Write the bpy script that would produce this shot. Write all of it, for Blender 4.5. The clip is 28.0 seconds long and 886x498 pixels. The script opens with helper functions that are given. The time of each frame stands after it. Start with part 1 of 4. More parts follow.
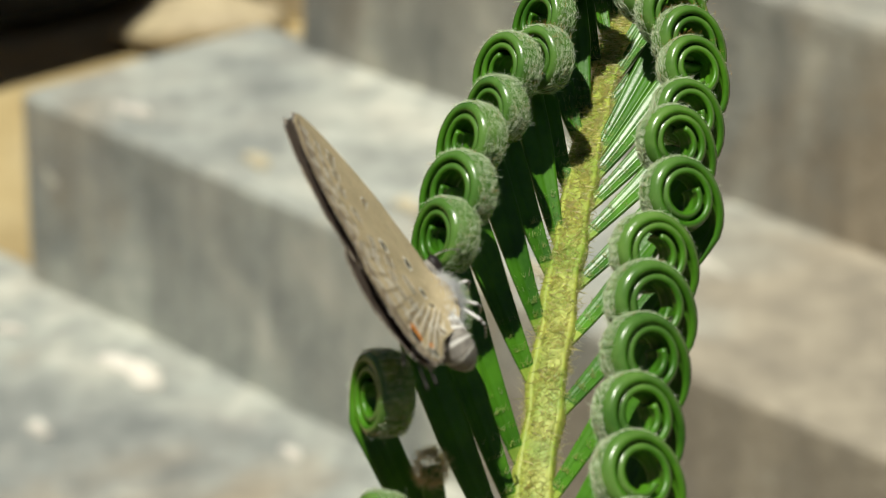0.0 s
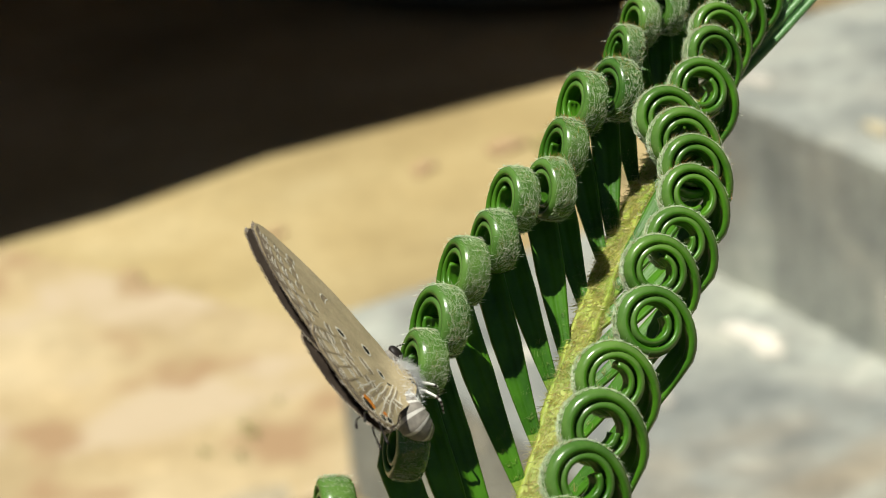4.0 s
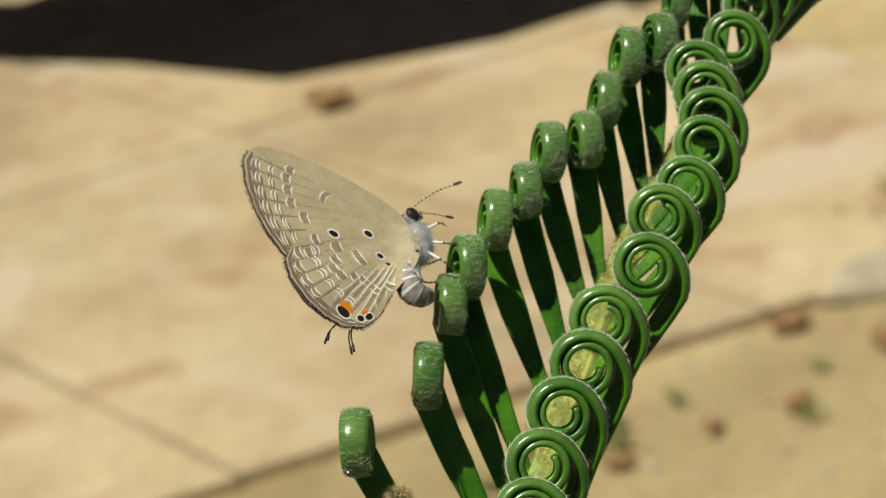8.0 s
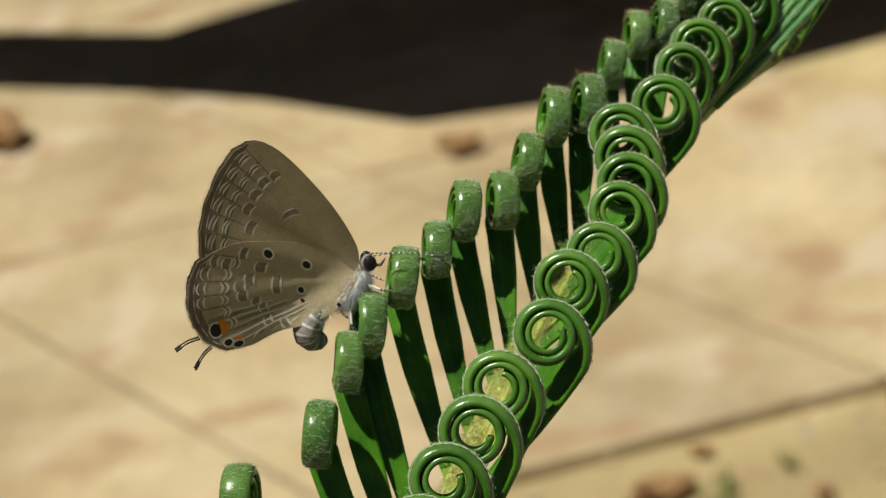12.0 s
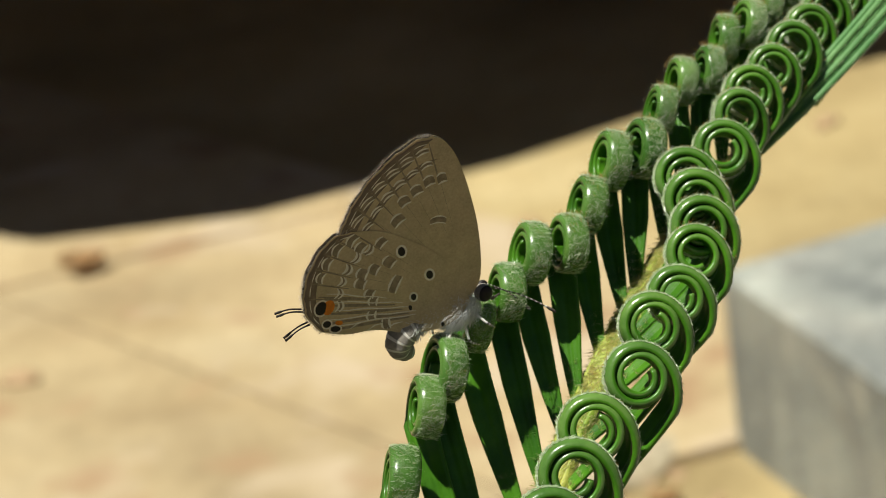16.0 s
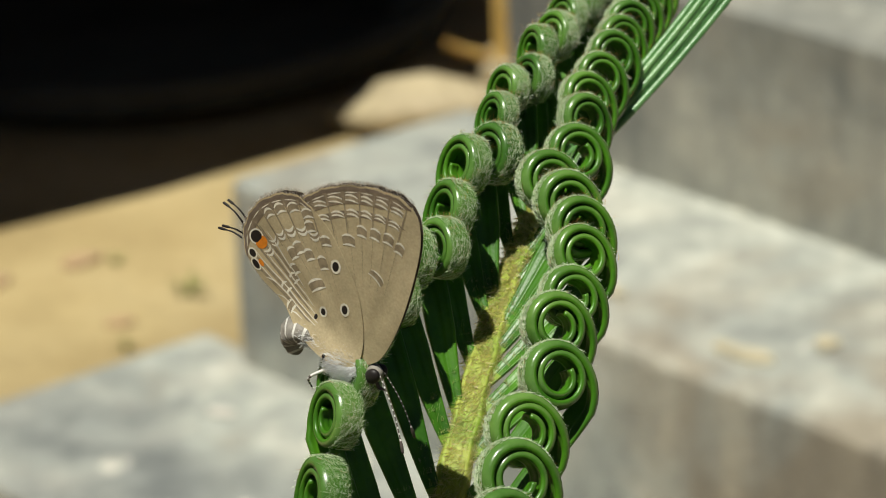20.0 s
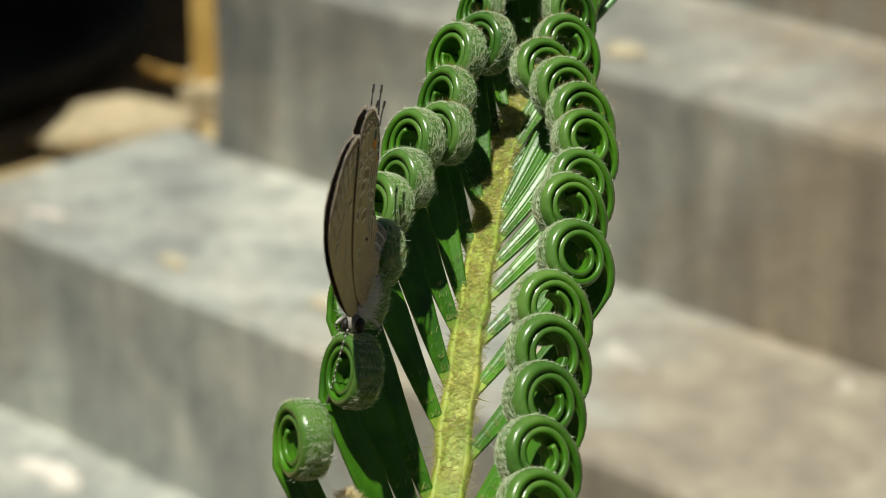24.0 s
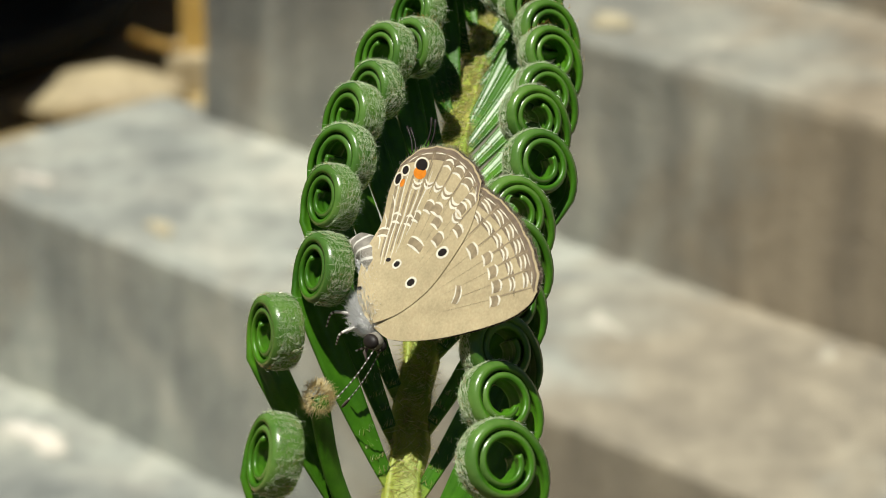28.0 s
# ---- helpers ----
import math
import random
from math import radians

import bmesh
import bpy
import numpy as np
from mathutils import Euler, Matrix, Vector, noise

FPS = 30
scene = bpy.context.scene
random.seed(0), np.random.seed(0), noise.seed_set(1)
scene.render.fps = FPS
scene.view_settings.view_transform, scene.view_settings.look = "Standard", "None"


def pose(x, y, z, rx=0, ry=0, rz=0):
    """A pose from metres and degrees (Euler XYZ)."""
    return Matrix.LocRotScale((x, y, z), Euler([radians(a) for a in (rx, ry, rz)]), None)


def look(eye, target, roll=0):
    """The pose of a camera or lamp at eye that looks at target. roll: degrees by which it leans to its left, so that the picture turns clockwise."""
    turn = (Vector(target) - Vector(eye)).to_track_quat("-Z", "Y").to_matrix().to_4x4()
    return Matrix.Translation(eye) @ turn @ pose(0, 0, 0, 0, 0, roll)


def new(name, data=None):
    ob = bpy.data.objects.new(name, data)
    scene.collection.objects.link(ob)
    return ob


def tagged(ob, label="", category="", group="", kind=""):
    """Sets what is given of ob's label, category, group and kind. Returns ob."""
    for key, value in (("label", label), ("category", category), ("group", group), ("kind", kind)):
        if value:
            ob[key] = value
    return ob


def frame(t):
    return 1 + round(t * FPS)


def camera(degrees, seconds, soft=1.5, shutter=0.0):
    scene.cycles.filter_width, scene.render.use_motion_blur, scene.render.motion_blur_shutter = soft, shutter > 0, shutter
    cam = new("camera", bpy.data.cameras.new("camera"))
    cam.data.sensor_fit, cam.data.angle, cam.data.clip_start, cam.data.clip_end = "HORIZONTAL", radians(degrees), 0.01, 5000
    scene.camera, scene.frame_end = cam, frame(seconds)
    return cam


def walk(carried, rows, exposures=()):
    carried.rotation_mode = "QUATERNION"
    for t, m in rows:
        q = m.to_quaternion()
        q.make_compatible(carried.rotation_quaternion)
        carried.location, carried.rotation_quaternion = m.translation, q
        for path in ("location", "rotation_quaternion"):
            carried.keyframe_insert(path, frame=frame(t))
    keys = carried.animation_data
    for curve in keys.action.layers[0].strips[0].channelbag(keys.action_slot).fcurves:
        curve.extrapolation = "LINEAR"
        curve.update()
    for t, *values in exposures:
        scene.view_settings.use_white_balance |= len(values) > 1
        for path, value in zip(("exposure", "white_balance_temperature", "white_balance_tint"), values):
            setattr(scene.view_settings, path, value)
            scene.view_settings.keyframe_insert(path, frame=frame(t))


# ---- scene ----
cam = camera(17.823, 28.0, 0.9)
cam.data.dof.use_dof = True
cam.data.dof.focus_distance = 0.225
cam.data.dof.aperture_fstop = 72.0
PATH = (
    (0, pose(-0.00505, -0.19386, 1.13844, 66.981, -0.236, 1.246)),
    (0.5, pose(-0.00378, -0.19377, 1.13616, 67.409, -0.997, 2.039)),
    (1, pose(-0.00441, -0.19425, 1.13722, 67.823, -0.573, 1.825)),
    (1.5, pose(-0.00397, -0.19473, 1.13834, 67.564, -0.012, 1.507)),
    (2, pose(-0.00486, -0.19540, 1.13935, 67.494, 0.194, 1.535)),
    (2.5, pose(0.00659, -0.19463, 1.14171, 67.513, 1.336, 2.670)),
    (3, pose(0.01871, -0.20038, 1.14875, 67.454, 1.952, 5.853)),
    (3.5, pose(0.03389, -0.20145, 1.15261, 66.614, 4.284, 9.195)),
    (4, pose(0.04899, -0.19810, 1.15514, 66.645, 5.933, 13.718)),
    (4.5, pose(0.06904, -0.19027, 1.16343, 64.809, 10.747, 17.840)),
    (6.5, pose(0.10064, -0.19583, 1.17509, 62.988, 13.588, 23.671)),
    (7, pose(0.10541, -0.19839, 1.17626, 63.284, 13.012, 24.509)),
    (7.5, pose(0.10820, -0.19891, 1.17554, 63.322, 13.127, 25.285)),
    (8, pose(0.11161, -0.19735, 1.17453, 63.430, 13.157, 26.004)),
    (8.5, pose(0.11348, -0.19586, 1.17639, 63.544, 13.469, 26.089)),
    (9, pose(0.11541, -0.19687, 1.17781, 63.901, 13.588, 26.911)),
    (9.5, pose(0.12047, -0.19316, 1.17414, 63.879, 13.408, 27.984)),
    (10, pose(0.12398, -0.18785, 1.17308, 64.248, 13.084, 30.472)),
    (10.5, pose(0.12910, -0.18670, 1.17035, 64.802, 13.600, 31.340)),
    (11, pose(0.13235, -0.18464, 1.17064, 64.841, 13.975, 31.439)),
    (11.5, pose(0.13173, -0.18071, 1.16752, 65.233, 13.009, 31.388)),
    (13.5, pose(0.10049, -0.19411, 1.17173, 64.668, 9.261, 24.629)),
    (14, pose(0.09910, -0.19530, 1.16923, 65.202, 8.911, 24.591)),
    (14.5, pose(0.09935, -0.20507, 1.17244, 65.705, 9.950, 23.658)),
    (15, pose(0.09194, -0.20282, 1.16874, 66.198, 9.847, 24.174)),
    (15.5, pose(0.09082, -0.20364, 1.16757, 66.394, 8.966, 23.891)),
    (16, pose(0.08647, -0.19840, 1.16593, 66.504, 8.016, 22.363)),
    (16.5, pose(0.08531, -0.19656, 1.16500, 67.002, 7.971, 21.507)),
    (17, pose(0.08291, -0.19810, 1.16620, 66.812, 8.762, 20.293)),
    (17.5, pose(0.06916, -0.20217, 1.16122, 68.177, 6.739, 17.134)),
    (18, pose(0.05571, -0.21026, 1.16328, 67.647, 4.431, 13.245)),
    (18.5, pose(0.04245, -0.20815, 1.16065, 67.691, 4.176, 12.650)),
    (19, pose(0.03427, -0.20979, 1.15673, 67.607, 2.955, 9.980)),
    (19.5, pose(0.02149, -0.21069, 1.15755, 68.230, 1.929, 7.559)),
    (20, pose(0.02218, -0.20789, 1.15371, 68.503, 2.108, 5.454)),
    (20.5, pose(0.01207, -0.21115, 1.15198, 68.746, 1.113, 3.051)),
    (22.5, pose(-0.00227, -0.20827, 1.14482, 69.155, 0.418, -1.181)),
    (23, pose(-0.00455, -0.20801, 1.14419, 69.136, 0.427, -1.586)),
    (23.5, pose(-0.00689, -0.21008, 1.14197, 69.024, 0.002, -1.069)),
    (24, pose(-0.00451, -0.21080, 1.14207, 69.031, 0.099, -0.732)),
    (24.5, pose(-0.00368, -0.21426, 1.14285, 69.109, -0.163, -0.359)),
    (25, pose(0.00071, -0.21624, 1.14263, 69.000, 0.000, 0.000)),
    (25.5, pose(0.00036, -0.21413, 1.14307, 68.900, 0.381, -0.695)),
    (26, pose(-0.00701, -0.21599, 1.14174, 69.065, -0.295, -1.230)),
    (26.5, pose(-0.00779, -0.21486, 1.14112, 68.664, -0.203, -0.633)),
    (27, pose(-0.00536, -0.21687, 1.13898, 68.354, -0.468, -0.763)),
    (27.5, pose(-0.00521, -0.21857, 1.13945, 68.496, -0.306, -1.194)),
    (28, pose(-0.00310, -0.22160, 1.14020, 68.536, -0.423, -0.796)),
)
walk(cam, PATH, ((0, 0.07), (2.0, 0.07), (3.0, 0.18), (4.5, 0.20), (6.5, -0.05), (11.5, -0.03), (13.5, 0.05), (15.0, 0.12), (17.0, 0.32), (18.0, 0.32), (19.0, 0.18), (20.0, 0.08), (22.5, 0.06), (28.0, 0.05)))

# ---- light ----
SUN = Vector((-0.17, -0.26, 0.95)).normalized()
world = bpy.data.worlds.new("sky")
scene.world = world
world.use_nodes = True
sky = world.node_tree.nodes.new("ShaderNodeTexSky")
sky.sky_type = "NISHITA"
sky.sun_disc = False
sky.sun_elevation = math.asin(SUN.z)
sky.sun_rotation = math.atan2(SUN.x, SUN.y)
back = world.node_tree.nodes["Background"]
world.node_tree.links.new(sky.outputs[0], back.inputs[0])
back.inputs[1].default_value = 0.019
lamp = bpy.data.lights.new("sun", "SUN")
lamp.energy, lamp.angle, lamp.color = 5.15, radians(0.53), (0.985, 0.97, 0.865)
sun = new("sun", lamp)
sun.matrix_world = look(SUN * 10, (0, 0, 0))


# ---- materials ----
def nodes_of(name):
    m = bpy.data.materials.new(name)
    m.use_nodes = True
    t = m.node_tree
    return m, t, t.nodes["Principled BSDF"]


def link(t, a, b):
    t.links.new(a, b)


def noise_node(t, scale, detail=4.0, rough=0.6, coords=None, dist=0.0):
    n = t.nodes.new("ShaderNodeTexNoise")
    n.inputs["Scale"].default_value, n.inputs["Detail"].default_value = scale, detail
    n.inputs["Roughness"].default_value, n.inputs["Distortion"].default_value = rough, dist
    if coords is None:
        coords = t.nodes.new("ShaderNodeTexCoord").outputs["Object"]
    link(t, coords, n.inputs["Vector"])
    return n


def ramp(t, fac, stops):
    r = t.nodes.new("ShaderNodeValToRGB")
    els = r.color_ramp.elements
    while len(els) < len(stops):
        els.new(0.5)
    for e, (p, c) in zip(els, stops):
        e.position, e.color = p, (*c, 1)
    link(t, fac, r.inputs[0])
    return r


def mix(t, fac, a, b, mode="MIX"):
    n = t.nodes.new("ShaderNodeMix")
    n.data_type, n.blend_type = "RGBA", mode
    for k, v in ((0, fac), (6, a), (7, b)):
        if isinstance(v, (int, float)):
            n.inputs[k].default_value = v
        elif isinstance(v, tuple):
            n.inputs[k].default_value = (*v, 1)
        else:
            link(t, v, n.inputs[k])
    return n.outputs[2]


def bump(t, p, height, strength, distance):
    b = t.nodes.new("ShaderNodeBump")
    b.inputs["Strength"].default_value, b.inputs["Distance"].default_value = strength, distance
    link(t, height, b.inputs["Height"])
    link(t, b.outputs[0], p.inputs["Normal"])


def rough_mat(name, stops, scale, fine, rough=0.85, bump_d=0.002, spec=0.3, stain=None, chalk=None):
    """A surface mottled at two scales, with grain in its relief."""
    m, t, p = nodes_of(name)
    a = noise_node(t, scale, 5, 0.65)
    b = noise_node(t, fine, 6, 0.7)
    col = ramp(t, a.outputs[0], stops).outputs[0]
    col = mix(t, 0.35, col, ramp(t, b.outputs[0], ((0.3, (0.35, 0.33, 0.3)), (0.7, (0.75, 0.73, 0.7)))).outputs[0], "OVERLAY")
    big = noise_node(t, scale * 0.33, 3, 0.55, dist=0.8)
    col = mix(t, 1.0, col, ramp(t, big.outputs[0], ((0.34, (0.74, 0.73, 0.74)), (0.5, (1.0, 1.0, 1.0)), (0.68, (1.18, 1.16, 1.14)))).outputs[0], "MULTIPLY")
    if chalk:
        s = noise_node(t, chalk[0], 3, 0.5, dist=0.6)
        f = ramp(t, s.outputs[0], ((chalk[1], (0, 0, 0)), (chalk[1] + 0.12, (1, 1, 1)))).outputs[0]
        col = mix(t, f, col, chalk[2])
    if stain:
        s = noise_node(t, stain[0], 3, 0.5)
        f = ramp(t, s.outputs[0], ((stain[1], (0, 0, 0)), (stain[1] + 0.12, (1, 1, 1)))).outputs[0]
        col = mix(t, f, col, stain[2])
    link(t, col, p.inputs["Base Color"])
    p.inputs["Roughness"].default_value = rough
    p.inputs["Specular IOR Level"].default_value = spec
    bump(t, p, b.outputs[0], 0.6, bump_d)
    return m


M_SAND = rough_mat("sandy_soil", ((0.3, (0.30, 0.225, 0.105)), (0.5, (0.385, 0.30, 0.15)), (0.7, (0.46, 0.375, 0.21))), 3.0, 60, 0.95, 0.004)
M_FLAG = rough_mat("sandstone", ((0.3, (0.325, 0.24, 0.13)), (0.5, (0.41, 0.32, 0.185)), (0.7, (0.465, 0.38, 0.24))), 4.0, 45, 0.9, 0.003, 0.3, (9.0, 0.57, (0.345, 0.225, 0.125)), (6.5, 0.55, (0.49, 0.39, 0.265)))
def granite_mat(name, stops, brown, brown_at, chalk_at):
    """Weathered granite: mottles at three sizes, brown stains, pale specks and run-off streaks down its face."""
    m, t, p = nodes_of(name)
    co = t.nodes.new("ShaderNodeTexCoord").outputs["Object"]
    col = ramp(t, noise_node(t, 11.0, 5, 0.68, co, 0.4).outputs[0], stops).outputs[0]
    big = noise_node(t, 2.6, 3, 0.55, co, 0.9)
    col = mix(t, 1.0, col, ramp(t, big.outputs[0], ((0.34, (0.66, 0.66, 0.68)), (0.5, (0.98, 0.97, 0.96)), (0.66, (1.16, 1.13, 1.1)))).outputs[0], "MULTIPLY")
    stain = noise_node(t, 4.2, 4, 0.6, co, 0.5)
    sep = t.nodes.new("ShaderNodeSeparateXYZ")
    link(t, co, sep.inputs[0])
    way = t.nodes.new("ShaderNodeMath")
    way.operation = "SUBTRACT"
    link(t, sep.outputs[0], way.inputs[0])
    link(t, sep.outputs[1], way.inputs[1])
    far = t.nodes.new("ShaderNodeMapRange")
    far.inputs["From Min"].default_value, far.inputs["From Max"].default_value = -2.0, -1.4
    far.inputs["To Min"].default_value, far.inputs["To Max"].default_value = -0.06, 0.17
    link(t, way.outputs[0], far.inputs["Value"])
    more = t.nodes.new("ShaderNodeMath")
    link(t, stain.outputs[0], more.inputs[0])
    link(t, far.outputs[0], more.inputs[1])
    col = mix(t, ramp(t, more.outputs[0], ((brown_at, (0, 0, 0)), (brown_at + 0.16, (0.85, 0.85, 0.85)))).outputs[0], col, brown)
    mp = t.nodes.new("ShaderNodeMapping")
    mp.inputs["Scale"].default_value = (1.0, 1.0, 0.12)
    link(t, co, mp.inputs["Vector"])
    run = noise_node(t, 26.0, 4, 0.6, mp.outputs[0], 0.3)
    col = mix(t, 0.55, col, ramp(t, run.outputs[0], ((0.36, (0.66, 0.67, 0.70)), (0.5, (1.0, 1.0, 1.0)), (0.66, (1.45, 1.45, 1.44)))).outputs[0], "MULTIPLY")
    speck = noise_node(t, 17.0, 3, 0.5, co, 0.6)
    col = mix(t, ramp(t, speck.outputs[0], ((chalk_at, (0, 0, 0)), (chalk_at + 0.05, (0.8, 0.8, 0.8)))).outputs[0], col, (0.62, 0.59, 0.51))
    fine = noise_node(t, 95.0, 6, 0.7, co)
    col = mix(t, 0.4, col, ramp(t, fine.outputs[0], ((0.3, (0.33, 0.32, 0.3)), (0.7, (0.77, 0.75, 0.72)))).outputs[0], "OVERLAY")
    link(t, col, p.inputs["Base Color"])
    p.inputs["Roughness"].default_value = 0.82
    p.inputs["Specular IOR Level"].default_value = 0.35
    bump(t, p, fine.outputs[0], 0.7, 0.004)
    return m


M_STEP = granite_mat("granite", ((0.28, (0.222, 0.24, 0.23)), (0.5, (0.35, 0.368, 0.335)), (0.72, (0.47, 0.468, 0.41))), (0.275, 0.235, 0.175), 0.52, 0.69)
# darker copy of the granite: dimmer fronts of steps 2 and 3 put into colour
M_STEPDARK = granite_mat("shaded_granite", ((0.28, (0.158, 0.166, 0.157)), (0.5, (0.26, 0.264, 0.235)), (0.72, (0.38, 0.365, 0.31))), (0.255, 0.21, 0.15), 0.52, 0.74)
M_LIME = rough_mat("lime_white", ((0.3, (0.52, 0.49, 0.43)), (0.7, (0.66, 0.63, 0.57))), 20.0, 120, 0.9, 0.002)
M_LICHEN = rough_mat("pale_lichen", ((0.3, (0.40, 0.355, 0.25)), (0.7, (0.49, 0.44, 0.31))), 24.0, 140, 0.9, 0.002)
# dark brown of the added sheet that soaks up bounced light
M_DAMPER = rough_mat("bounce_damper_brown", ((0.3, (0.045, 0.032, 0.02)), (0.7, (0.09, 0.065, 0.042))), 9.0, 80, 0.95, 0.006)
# dark brown of the added sheet that shades the sand
M_CASTER = rough_mat("caster_brown", ((0.3, (0.05, 0.035, 0.025)), (0.7, (0.10, 0.07, 0.05))), 8.0, 60, 0.8)
M_TUB = rough_mat("basin_shade_black", ((0.3, (0.018, 0.018, 0.018)), (0.7, (0.05, 0.05, 0.048))), 8.0, 90, 0.6)
M_STONE = rough_mat("pale_stone", ((0.3, (0.36, 0.30, 0.18)), (0.7, (0.52, 0.44, 0.30))), 9.0, 70, 0.85)
M_YELLOW = rough_mat("yellow_paint", ((0.3, (0.55, 0.36, 0.10)), (0.7, (0.66, 0.47, 0.17))), 14.0, 90, 0.7)
M_JOINT = rough_mat("joint_earth", ((0.3, (0.17, 0.125, 0.075)), (0.7, (0.29, 0.215, 0.13))), 12.0, 90, 0.95, 0.003)
M_LITTER = rough_mat("dead_leaf", ((0.3, (0.42, 0.25, 0.11)), (0.7, (0.56, 0.37, 0.19))), 30.0, 200, 0.8)
M_RUBBLE = rough_mat("brick_rubble", ((0.3, (0.36, 0.23, 0.12)), (0.7, (0.52, 0.38, 0.24))), 20.0, 120, 0.9)
M_PALE = rough_mat("pale_rubble", ((0.3, (0.36, 0.30, 0.20)), (0.7, (0.48, 0.42, 0.30))), 20.0, 120, 0.9)
M_WEED = rough_mat("weed_green", ((0.3, (0.20, 0.25, 0.05)), (0.7, (0.36, 0.38, 0.12))), 40.0, 300, 0.6)


def leaf_mat(name, lo, hi, rough, spec, coat=0.0):
    """Waxy plant tissue: fine lengthwise mottling, a little light passing through."""
    m, t, p = nodes_of(name)
    a = noise_node(t, 260, 4, 0.6)
    b = noise_node(t, 2600, 3, 0.6)
    info = t.nodes.new("ShaderNodeObjectInfo")
    col = ramp(t, a.outputs[0], ((0.32, lo), (0.68, hi))).outputs[0]
    tone = ramp(t, info.outputs["Random"], ((0.0, (0.8, 0.85, 0.8)), (1.0, (1.15, 1.08, 1.0)))).outputs[0]
    col = mix(t, 1.0, col, tone, "MULTIPLY")
    link(t, col, p.inputs["Base Color"])
    p.inputs["Roughness"].default_value = rough
    p.inputs["Specular IOR Level"].default_value = spec
    p.inputs["Coat Weight"].default_value = coat
    p.inputs["Coat Roughness"].default_value = 0.25
    tl = t.nodes.new("ShaderNodeBsdfTranslucent")
    link(t, mix(t, 1.0, col, (1.5, 1.7, 0.5), "MULTIPLY"), tl.inputs[0])
    ms = t.nodes.new("ShaderNodeMixShader")
    ms.inputs[0].default_value = 0.14
    link(t, p.outputs[0], ms.inputs[1])
    link(t, tl.outputs[0], ms.inputs[2])
    link(t, ms.outputs[0], t.nodes["Material Output"].inputs[0])
    bump(t, p, b.outputs[0], 0.35, 0.00006)
    return m


M_GREEN = leaf_mat("leaflet_green", (0.030, 0.120, 0.006), (0.080, 0.250, 0.012), 0.36, 0.45, 0.05)
M_RIM = leaf_mat("leaflet_downy", (0.055, 0.150, 0.022), (0.14, 0.28, 0.06), 0.26, 0.6, 0.25)
M_FOLD = leaf_mat("folded_leaflet_pale", (0.08, 0.24, 0.07), (0.20, 0.40, 0.16), 0.3, 0.5, 0.2)
M_RACHIS = leaf_mat("midrib_yellow", (0.20, 0.33, 0.04), (0.42, 0.46, 0.10), 0.5, 0.35)
M_BASE = leaf_mat("leaflet_base", (0.15, 0.28, 0.03), (0.30, 0.40, 0.07), 0.4, 0.45)


def hair_mat(name, stops, rough=0.4):
    m, t, p = nodes_of(name)
    g = t.nodes.new("ShaderNodeNewGeometry")
    link(t, ramp(t, g.outputs["Random Per Island"], stops).outputs[0], p.inputs["Base Color"])
    p.inputs["Roughness"].default_value = rough
    p.inputs["Specular IOR Level"].default_value = 0.6
    tl = t.nodes.new("ShaderNodeBsdfTranslucent")
    link(t, p.inputs["Base Color"].links[0].from_socket, tl.inputs[0])
    ms = t.nodes.new("ShaderNodeMixShader")
    ms.inputs[0].default_value = 0.4
    link(t, p.outputs[0], ms.inputs[1])
    link(t, tl.outputs[0], ms.inputs[2])
    link(t, ms.outputs[0], t.nodes["Material Output"].inputs[0])
    return m


M_SILVER = hair_mat("silver_down", ((0.0, (0.34, 0.50, 0.22)), (0.4, (0.66, 0.76, 0.50)), (0.92, (0.93, 0.96, 0.82)), (0.98, (0.42, 0.24, 0.07))), 0.22)
M_GOLD = hair_mat("golden_down", ((0.0, (0.40, 0.52, 0.14)), (0.35, (0.80, 0.72, 0.30)), (0.75, (0.95, 0.90, 0.58)), (0.92, (0.98, 0.95, 0.76)), (1.0, (0.55, 0.36, 0.10))), 0.3)
M_RUST = hair_mat("rusty_down", ((0.0, (0.34, 0.17, 0.04)), (1.0, (0.62, 0.42, 0.14))), 0.4)
M_WOOL = hair_mat("brown_wool", ((0.0, (0.62, 0.48, 0.22)), (1.0, (0.88, 0.78, 0.50))), 0.5)
M_FUZZ = hair_mat("grey_fur", ((0.0, (0.66, 0.67, 0.68)), (1.0, (0.92, 0.92, 0.92))), 0.6)
M_FRINGE = hair_mat("wing_fringe", ((0.0, (0.26, 0.20, 0.15)), (0.5, (0.50, 0.43, 0.35)), (1.0, (0.78, 0.72, 0.64))), 0.7)


def plain_mat(name, color, rough=0.6, scale=900.0, amount=0.25, spec=0.3):
    m, t, p = nodes_of(name)
    a = noise_node(t, scale, 4, 0.65)
    lo, hi = tuple(c * (1 - amount) for c in color), tuple(min(1, c * (1 + amount)) for c in color)
    link(t, ramp(t, a.outputs[0], ((0.3, lo), (0.7, hi))).outputs[0], p.inputs["Base Color"])
    p.inputs["Roughness"].default_value = rough
    p.inputs["Specular IOR Level"].default_value = spec
    bump(t, p, a.outputs[0], 0.3, 0.00004)
    return m


